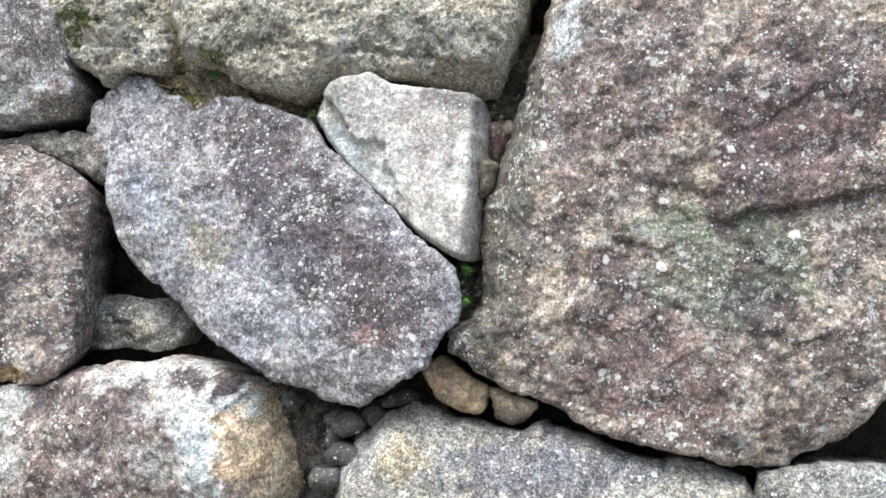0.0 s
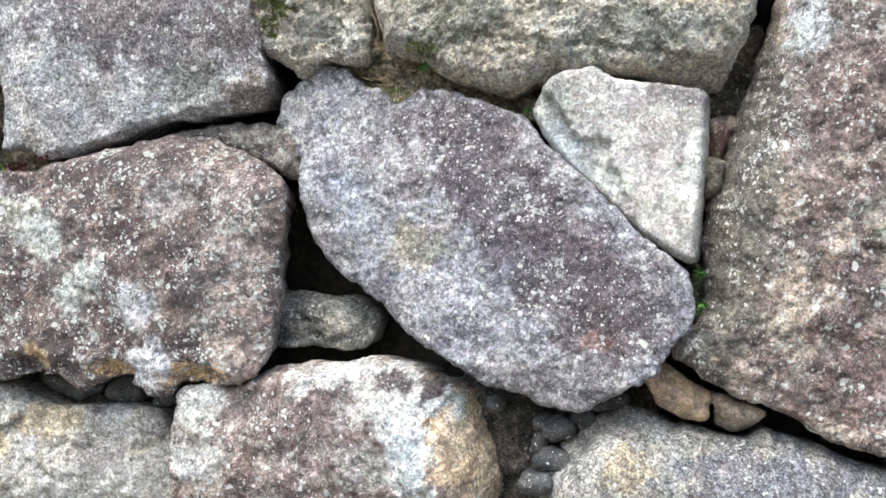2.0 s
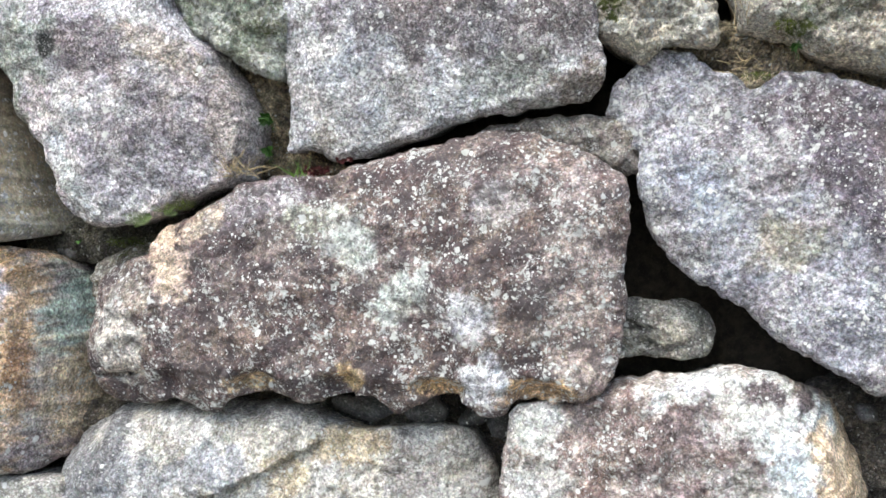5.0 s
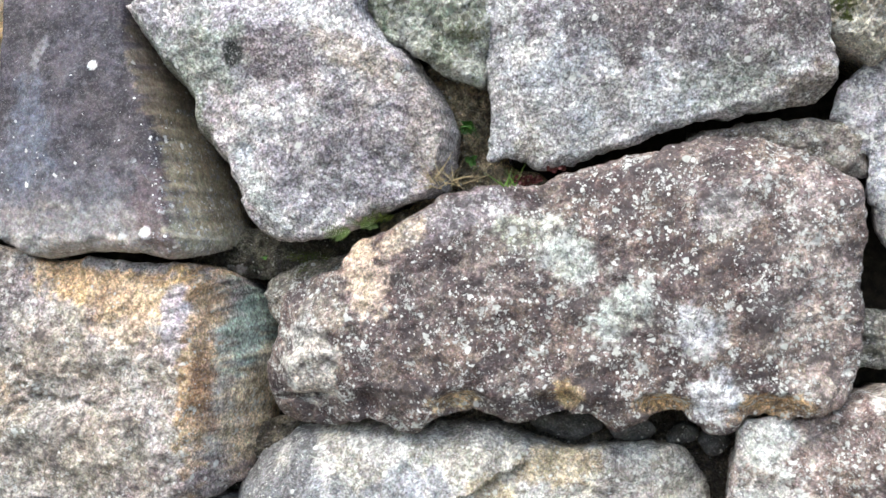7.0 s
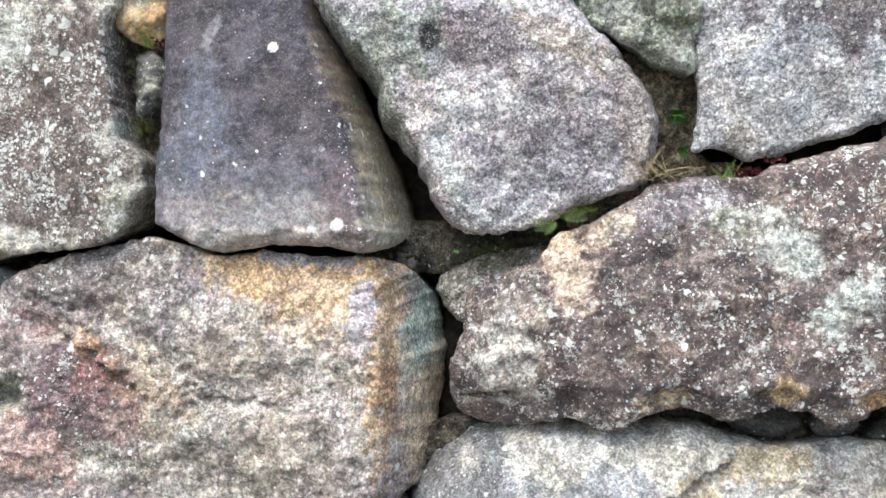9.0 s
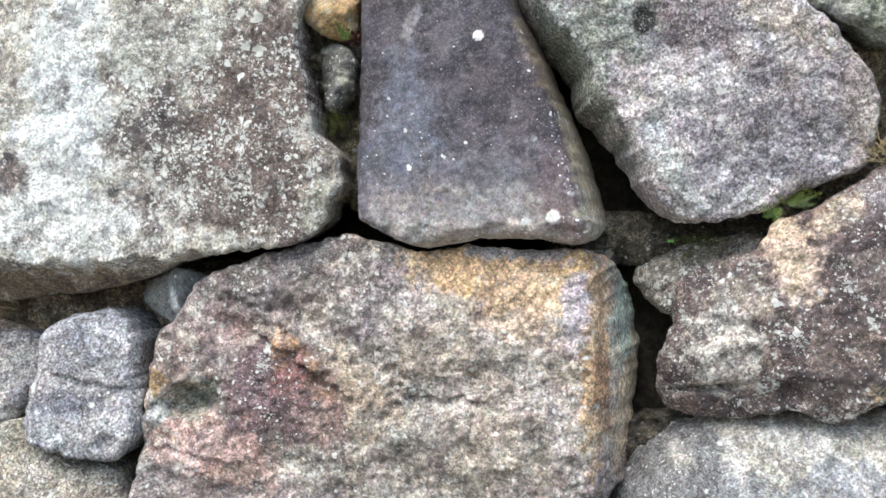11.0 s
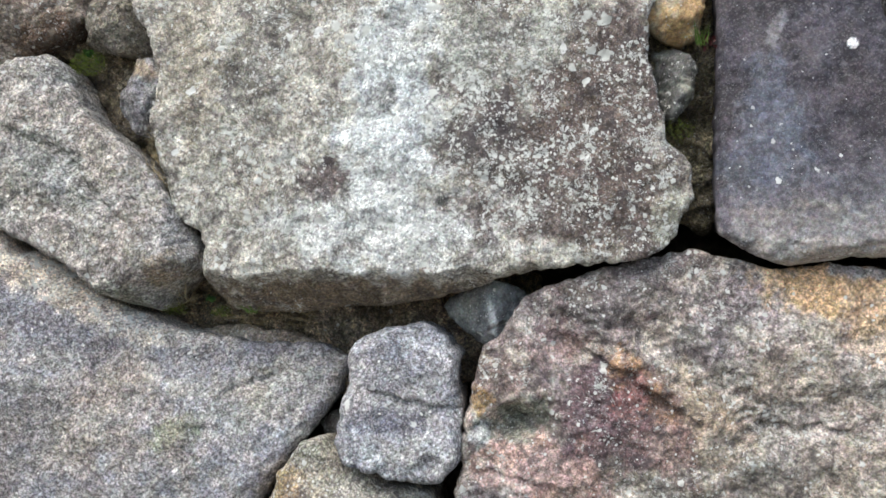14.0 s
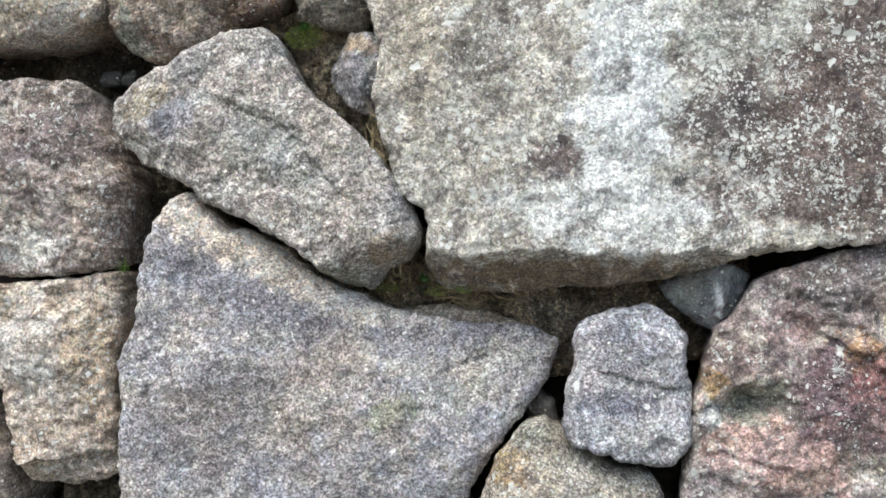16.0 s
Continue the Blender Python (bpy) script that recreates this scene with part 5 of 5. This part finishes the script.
# earth and small rubble that fills the joints
for corners, y0, tone in (([(-0.719, 1.824), (-0.502, 1.823), (-0.315, 1.749), (-0.259, 1.663), (-0.492, 1.660), (-0.612, 1.665), (-0.739, 1.708)], 0.15, (0.34, 0.29, 0.21)), ([(-2.209, 1.425), (-1.922, 1.422), (-1.720, 1.455), (-1.669, 1.369), (-1.790, 1.335), (-1.930, 1.325), (-2.060, 1.310), (-2.208, 1.320)], 0.25, (0.10, 0.095, 0.075)), ([(-1.667, 1.761), (-1.480, 1.792), (-1.477, 1.570), (-1.396, 1.529), (-1.407, 1.477), (-1.711, 1.369), (-1.748, 1.428), (-1.629, 1.524), (-1.582, 1.583)], 0.2, (0.33, 0.285, 0.205)), ([(-4.127, 1.329), (-3.691, 1.349), (-3.360, 1.290), (-2.916, 1.337), (-2.990, 1.122), (-3.359, 1.057), (-3.607, 1.101), (-3.863, 1.173), (-4.128, 1.193)], 0.26, (0.38, 0.325, 0.245)),
                          ([(-4.484, 1.357), (-4.190, 1.585), (-4.188, 1.360), (-4.284, 1.226), (-4.306, 0.611), (-4.477, 0.601)], 0.25, (0.13, 0.115, 0.08)), ([(-4.084, 1.836), (-3.679, 1.974), (-3.648, 1.476), (-3.749, 1.561), (-3.877, 1.697), (-3.954, 1.809)], 0.15, (0.26, 0.225, 0.165)), ([(-0.004, 1.776), (0.162, 1.874), (0.127, 1.582), (0.093, 1.269), (-0.014, 1.215), (-0.034, 1.371), (0.038, 1.411)], 0.21, (0.17, 0.15, 0.115)), ([(-0.419, 1.115), (-0.057, 1.162), (0.001, 1.020), (-0.188, 0.760), (-0.396, 0.740), (-0.425, 0.988)], 0.25, (0.10, 0.093, 0.08)),
                          ([(-2.136, 0.962), (-1.460, 1.056), (-0.975, 1.038), (-0.979, 0.777), (-2.184, 0.665)], 0.27, (0.12, 0.11, 0.09)), ([(-2.792, 2.037), (-2.534, 2.024), (-2.563, 1.424), (-2.691, 1.512), (-2.741, 1.774)], 0.18, (0.19, 0.17, 0.12)), ([(-4.863, 1.849), (-4.380, 1.867), (-4.266, 1.745), (-4.349, 1.653), (-4.861, 1.670)], 0.26, (0.12, 0.105, 0.085))):
    lay("dark earth and moss packed into a joint", SOIL, corners, y0, tuple(1.6 * v for v in tone), tone, edge=0.02, bulge=0.01, rough=0.022, rugged=0.014, crumb=0.010, depth=0.15, lichen=0.12,
        soot=0.25, step=0.0055, name="soil_fill")


def egg(at, wide, high, turn, seed):
    """Corners of a rounded, slightly uneven pebble."""
    rng = random.Random(seed)
    c, s = math.cos(radians(turn)), math.sin(radians(turn))
    some = [(wide * rng.uniform(0.75, 1.2) * math.cos(k * math.pi / 4), high * rng.uniform(0.75, 1.2) * math.sin(k * math.pi / 4)) for k in range(8)]
    return [(at[0] + u * c - v * s, at[1] + u * s + v * c) for u, v in some]


for k, (at, wide, high, turn, y0, tone) in enumerate((
        ((-0.201, 1.029), 0.034, 0.026, 10, 0.14, 0.17), ((-0.241, 0.989), 0.03, 0.022, 60, 0.15, 0.13), ((-0.215, 0.963), 0.04, 0.028, 15, 0.13, 0.16), ((-0.242, 0.915), 0.045, 0.026, 10, 0.12, 0.17),
        ((-0.154, 1.047), 0.03, 0.022, 20, 0.16, 0.13), ((-0.097, 1.085), 0.034, 0.02, 10, 0.16, 0.12), ((-0.340, 1.066), 0.02, 0.016, 0, 0.16, 0.15), ((-0.240, 1.035), 0.022, 0.018, 40, 0.15, 0.15),
        ((-1.345, 1.018), 0.085, 0.032, 0, 0.20, 0.15), ((-1.215, 1.016), 0.048, 0.036, 5, 0.20, 0.16), ((-1.114, 1.004), 0.035, 0.022, 20, 0.20, 0.13), ((-1.053, 0.998), 0.03, 0.03, 0, 0.20, 0.12),
        ((-4.347, 1.722), 0.03, 0.022, 10, 0.18, 0.16), ((-4.300, 1.721), 0.02, 0.018, 10, 0.18, 0.15), ((-4.254, 1.708), 0.03, 0.02, 10, 0.18, 0.14))):
    # tone is halved: the joint's shade is put into the pebble's colour
    lay("small dark grey pebble packed into a joint", PEBBLE, egg(at, wide, high, turn, k), y0, (tone * 0.5, tone * 0.5, tone * 0.49), edge=0.006, bulge=0.006, rough=0.008, rugged=0.004, depth=0.1, lichen=0.1, step=0.005,
        cuts=[((at[0], at[1] + 0.2 * high), turn + 40 * math.sin(7 * k), 0.7), ((at[0], at[1] - 0.3 * high), turn + 180 + 30 * math.cos(5 * k), 0.6)], name="pebble")


# the wall goes on below, above and beyond: plain boulders, roughly laid
def course(x0, x1, z0, z1, seed, widths):
    rng = random.Random(seed)
    x = x0
    while x < x1 - 0.15:
        w = min(rng.uniform(*widths), x1 - x)
        a, b, c, d = (rng.uniform(-0.035, 0.035) for _ in range(4))
        corners = [(x + 0.02, z0 + 0.02 + a), (x + 0.5 * w, z0 + 0.01), (x + w - 0.02, z0 + 0.02 + b), (x + w - 0.012, 0.5 * (z0 + z1)), (x + w - 0.03, z1 - 0.02 + c), (x + 0.5 * w, z1 - 0.01), (x + 0.03, z1 - 0.02 + d), (x + 0.012, 0.5 * (z0 + z1))]
        tone = rng.uniform(0.26, 0.44)
        lay("plain weathered boulder of the wall's outer courses", GRANITE if rng.random() < 0.5 else WEATHERED, corners, 0.06 + rng.uniform(-0.03, 0.03), (tone, tone * 0.96, tone * 0.9),
            (tone * 0.8, tone * 0.75, tone * 0.7), edge=0.03, bulge=0.03, rough=0.012, lichen=0.35, soot=0.2, step=0.016, ragged=0.012)
        x += w


course(-5.5, 1.9, 0.0, 0.33, 1, (0.5, 0.95))
course(-5.5, 1.9, 0.33, 0.64, 2, (0.45, 0.9))
course(-5.5, 1.9, 2.07, 2.48, 3, (0.5, 0.95))
course(-5.5, 1.9, 2.48, 2.86, 4, (0.5, 0.9))
for low, high, seed in ((0.64, 1.1, 5), (1.1, 1.6, 6), (1.6, 2.07, 7)):
    course(-5.5, -4.78, low, high, seed, (0.4, 0.5))
    course(1.0, 1.9, low, high, seed + 10, (0.4, 0.6))


# ---- plants in the joints ----
def leafy(name, colour, colour2, sheen=0.5):
    n = Nodes(name)
    info = n.node("ShaderNodeObjectInfo")
    c = n.mix(info.outputs["Random"], colour, colour2)
    c = n.mix(n.step(n.noise(260, 3), 0.35, 0.65), c, n.mix(1.0, c, (0.55, 0.62, 0.5), "MULTIPLY"))
    n.bsdf.inputs["Subsurface Weight"].default_value = 0.0
    n.bsdf.inputs["Transmission Weight"].default_value = 0.0
    return n.done(c, sheen)


LEAF = leafy("weed_leaf", (0.05, 0.13, 0.025), (0.10, 0.22, 0.045))
GRASS = leafy("grass_blade", (0.12, 0.24, 0.035), (0.24, 0.34, 0.08))
FERN = leafy("fern_leaf", (0.08, 0.13, 0.025), (0.17, 0.22, 0.05))
RED = leafy("red_stonecrop", (0.075, 0.016, 0.018), (0.12, 0.03, 0.03))
STRAW = leafy("dry_straw", (0.33, 0.24, 0.13), (0.46, 0.35, 0.21), 0.8)
MOSS = leafy("moss", (0.13, 0.17, 0.025), (0.27, 0.31, 0.06), 0.9)


def blade(length, width, bend, rows=5, shape=lambda t: 1 - t):
    """A curved strip with a keel, growing along z and leaning to -y."""
    v, f = [], []
    for k in range(rows + 1):
        t = k / rows
        w = width * max(0.02, shape(t))
        y, z = -bend * t * t, length * t
        v += [(-w, y, z), (0, y + 0.35 * w, z), (w, y, z)]
        if k:
            a = 3 * k - 3
            f += [(a, a + 1, a + 4, a + 3), (a + 1, a + 2, a + 5, a + 4)]
    return v, f


def turned(v, m):
    return [tuple(m @ Vector(p)) for p in v]


def mesh_from(name, pieces, material):
    v, f = [], []
    for pv, pf in pieces:
        f += [tuple(i + len(v) for i in q) for q in pf]
        v += pv
    return mesh_of(name, v, f, material)


OVATE = mesh_from("leaf", [blade(0.016, 0.0062, 0.004, 5, lambda t: math.sin(math.pi * (0.12 + 0.86 * t)) ** 0.8)], LEAF)
STALK = mesh_from("stem", [blade(0.02, 0.0007, 0.004, 3, lambda t: 1)], LEAF)
THIN = [mesh_from("blade", [blade(length, 0.0016, bend, 6)], GRASS) for length, bend in ((0.05, 0.02), (0.07, 0.045), (0.04, 0.01))]


def weed(at, count, size, seed, label, span=(0.02, 0.02)):
    rng = random.Random(seed)
    base = tagged(new("weed"), label, "weed")
    base.location = (at[0], at[2], at[1])
    for k in range(count):
        turn = rng.uniform(0, 360)
        spot = Vector((rng.uniform(-1, 1) * span[0], rng.uniform(-0.012, 0.004), rng.uniform(-1, 1) * span[1]))
        stem = part("stem", STALK, base)
        lean = Euler((radians(rng.uniform(30, 80)), 0, radians(rng.uniform(-70, 70)))).to_matrix().to_4x4()
        stem.matrix_local = Matrix.Translation(spot) @ lean @ Matrix.Scale(size, 4)
        tip = stem.matrix_local @ Vector((0, -0.004, 0.02))
        for j in range(3):
            leaf = part("leaf", OVATE, base)
            leaf.matrix_local = Matrix.Translation(tip) @ lean @ Euler((radians(rng.uniform(-25, 25)), radians(turn + 120 * j), 0)).to_matrix().to_4x4() @ Matrix.Scale(size * rng.uniform(0.7, 1.1), 4)
    return base


def grass_tuft(at, count, size, seed, label, spread=70, fan=0.012):
    rng = random.Random(seed)
    base = tagged(new("grass_tuft"), label, "grass")
    base.location = (at[0], at[2], at[1])
    for k in range(count):
        b = part("blade", THIN[k % 3], base)
        lean = Euler((radians(rng.uniform(5, 60)), radians(rng.uniform(-spread, spread)), radians(rng.uniform(-40, 40)))).to_matrix().to_4x4()
        b.matrix_local = Matrix.Translation((rng.uniform(-fan, fan), rng.uniform(-0.006, 0.004), rng.uniform(-0.004, 0.004))) @ lean @ Matrix.Scale(size * rng.uniform(0.7, 1.2), 4)
    return base


def frond(length, seed):
    rng = random.Random(seed)
    pieces = [blade(length, 0.0008, 0.25 * length, 6, lambda t: 1 - 0.6 * t)]
    n = 14
    for k in range(1, n + 1):
        t = k / (n + 1)
        reach = 0.19 * length * math.sin(math.pi * (0.18 + 0.8 * t)) + 0.002
        for side in (-1, 1):
            m = Matrix.Translation((0, -0.25 * length * t * t, length * t)) @ Euler((0.35, radians(side * rng.uniform(58, 72)), 0)).to_matrix().to_4x4()
            v, f = blade(reach, 0.017 * length * (1 - 0.4 * t), 0.15 * reach, 3, lambda u: math.sin(math.pi * (0.15 + 0.8 * u)))
            pieces.append((turned(v, m), f))
    return mesh_from("frond", pieces, FERN)


FRONDS = [frond(0.07, 1), frond(0.055, 2)]


def fern(at, leans, size, label):
    base = tagged(new("fern"), label, "fern")
    base.location = (at[0], at[2], at[1])
    for k, (tip, out) in enumerate(leans):
        b = part("frond", FRONDS[k % 2], base)
        b.matrix_local = Euler((radians(out), radians(tip), 0)).to_matrix().to_4x4() @ Matrix.Scale(size, 4)
    return base


def stonecrop(at, span, count, seed, label):
    """Tiny fleshy red rosettes in a mat."""
    rng = random.Random(seed)
    base = tagged(new("stonecrop"), label, "succulent")
    base.location = (at[0], at[2], at[1])
    pieces = []
    for k in range(count):
        spot = Matrix.Translation((rng.uniform(-1, 1) * span[0], rng.uniform(-0.012, 0.002), rng.uniform(-1, 1) * span[1]))
        for j in range(6):
            v, f = blade(rng.uniform(0.004, 0.008), 0.0022, 0.001, 3, lambda t: math.sin(math.pi * (0.2 + 0.75 * t)))
            pieces.append((turned(v, spot @ Euler((radians(rng.uniform(20, 70)), radians(60 * j + rng.uniform(-20, 20)), 0)).to_matrix().to_4x4()), f))
    part("rosettes", mesh_from("rosettes", pieces, RED), base)
    return base


def moss_tuft(at, span, count, seed, label):
    rng = random.Random(seed)
    pieces = []
    for k in range(count):
        a, r = rng.uniform(0, 2 * math.pi), rng.random() ** 0.6
        spot = Matrix.Translation((math.cos(a) * r * span[0], -0.010 * (1 - r * r), math.sin(a) * r * span[1]))
        v, f = blade(rng.uniform(0.003, 0.007), 0.0011, 0.001, 2)
        pieces.append((turned(v, spot @ Euler((radians(rng.uniform(20, 100)), radians(rng.uniform(-80, 80)), 0)).to_matrix().to_4x4()), f))
    ob = tagged(new("moss_tuft", mesh_from("moss", pieces, MOSS)), label, "moss", kind="stuff")
    ob.location = (at[0], at[2], at[1])
    return ob


def needles(at, span, count, length, turn, seed, label):
    """Dry pine needles and rootlets caught in a joint."""
    rng = random.Random(seed)
    pieces = []
    for k in range(count):
        v, f = blade(length * rng.uniform(0.5, 1.1), 0.0007, rng.uniform(-0.01, 0.012), 5, lambda t: 1 - 0.5 * t)
        m = Matrix.Translation((rng.uniform(-1, 1) * span[0], rng.uniform(-0.012, 0.006), rng.uniform(-1, 1) * span[1])) @ Euler(
            (radians(rng.uniform(-15, 25)), radians(turn + rng.gauss(0, 22)), radians(rng.uniform(0, 360)))).to_matrix().to_4x4()
        pieces.append((turned(v, m), f))
    ob = tagged(new("dry_needles", mesh_from("needles", pieces, STRAW)), label, "dead needles", kind="stuff")
    ob.location = (at[0], at[2], at[1])
    return ob


def spot(p, y):
    return (p[0], p[1], y)


weed(spot((-0.503, 1.727), 0.05), 4, 0.9, 1, "small bright green weed sprouting under a mossy boulder", (0.008, 0.01))
weed(spot((-0.285, 1.645), 0.05), 4, 0.8, 2, "tiny green weed in a dark joint", (0.012, 0.006))
weed(spot((0.055, 1.341), 0.04), 14, 0.85, 3, "green weed growing in a narrow joint", (0.012, 0.02))
weed(spot((0.059, 1.283), 0.03), 6, 1.0, 4, "bright green weed growing in a narrow joint", (0.008, 0.006))
weed(spot((-1.542, 1.606), 0.08), 16, 1.0, 5, "dark green weed between two granite blocks", (0.02, 0.02))
weed(spot((-1.532, 1.539), 0.07), 4, 0.9, 6, "small green weed on the earth of a joint", (0.01, 0.008))
grass_tuft(spot((-1.453, 1.506), 0.045), 12, 0.9, 7, "short green grass tuft in a joint", 55)
stonecrop(spot((-1.417, 1.516), 0.055), (0.026, 0.008), 34, 8, "dark red stonecrop creeping along a joint")
stonecrop(spot((-1.366, 1.539), 0.07), (0.022, 0.006), 10, 9, "dark red stonecrop creeping along a joint")
needles(spot((-1.577, 1.513), 0.05), (0.035, 0.014), 44, 0.06, 55, 10, "dry brown pine needles caught in a joint")
fern(spot((-1.772, 1.419), 0.035), ((-112, 30), (-140, 35), (-90, 20)), 0.85, "small green fern in a joint")
fern(spot((-1.758, 1.429), 0.055), ((75, 20), (55, 30), (95, 15), (-60, 30)), 0.75, "small dark green fern in a joint")
moss_tuft(spot((-1.727, 1.445), 0.07), (0.035, 0.012), 220, 11, "green moss on the earth of a joint")
grass_tuft(spot((-2.595, 1.775), 0.03), 12, 1.0, 12, "short yellow-green grass tuft in a joint", 30)
stonecrop(spot((-2.581, 1.781), 0.045), (0.012, 0.016), 10, 13, "dark red stonecrop beside a black stone")
moss_tuft(spot((-2.635, 1.610), 0.07), (0.03, 0.03), 160, 14, "olive moss in a narrow joint")
weed(spot((-1.971, 1.343), 0.08), 3, 0.6, 15, "tiny green seedling on the earth", (0.012, 0.006))
moss_tuft(spot((-3.845, 1.774), 0.035), (0.042, 0.026), 620, 16, "yellow-green moss cushion beside a chink stone")
weed(spot((-3.842, 1.776), 0.03), 18, 0.7, 17, "tiny yellow-green weed in a moss cushion", (0.025, 0.012))
moss_tuft(spot((-3.574, 1.254), 0.09), (0.025, 0.012), 160, 18, "green moss on the earth ledge")
moss_tuft(spot((-3.673, 1.258), 0.09), (0.03, 0.012), 120, 19, "green moss on the earth ledge")
grass_tuft(spot((-4.254, 1.285), 0.08), 14, 0.95, 20, "thin green grass in an upright joint", 40, 0.01)
grass_tuft(spot((-4.262, 1.193), 0.08), 12, 0.9, 21, "thin olive grass in an upright joint", 50, 0.01)
needles(spot((-0.598, 1.815), 0.06), (0.012, 0.035), 26, 0.09, 5, 22, "dry rootlets hanging between two stones")
needles(spot((-0.581, 1.713), 0.07), (0.04, 0.012), 24, 0.04, 70, 23, "dry straw on the earth of a joint")
needles(spot((-3.690, 1.530), 0.035), (0.022, 0.085), 70, 0.05, -28, 24, "dry pine needles beside the pale slab")
needles(spot((-3.643, 1.284), 0.07), (0.02, 0.02), 16, 0.05, 20, 25, "dry straw hanging below a stone")
moss_tuft(spot((-0.835, 1.879), 0.04), (0.03, 0.025), 260, 26, "dark green moss on a crumbly stone")
moss_tuft(spot((-0.522, 1.790), 0.045), (0.022, 0.016), 200, 27, "dark green moss on a buff boulder")
moss_tuft(spot((-0.565, 1.699), 0.08), (0.03, 0.008), 140, 28, "olive moss on the earth of a joint")
weed(spot((-3.600, 1.262), 0.10), 10, 0.75, 29, "small green weeds on the earth ledge under the slab", (0.022, 0.008))
grass_tuft(spot((-3.520, 1.250), 0.12), 10, 0.7, 30, "short green grass tuft on the earth ledge", 60)
needles(spot((-3.480, 1.235), 0.14), (0.09, 0.012), 36, 0.05, 80, 31, "dry straw lying on the earth ledge")
moss_tuft(spot((-1.905, 1.362), 0.16), (0.05, 0.012), 260, 32, "olive moss on the shoulder stone")
needles(spot((0.085, 1.520), 0.13), (0.012, 0.05), 22, 0.05, 15, 33, "dry rootlets in the shade of a joint")
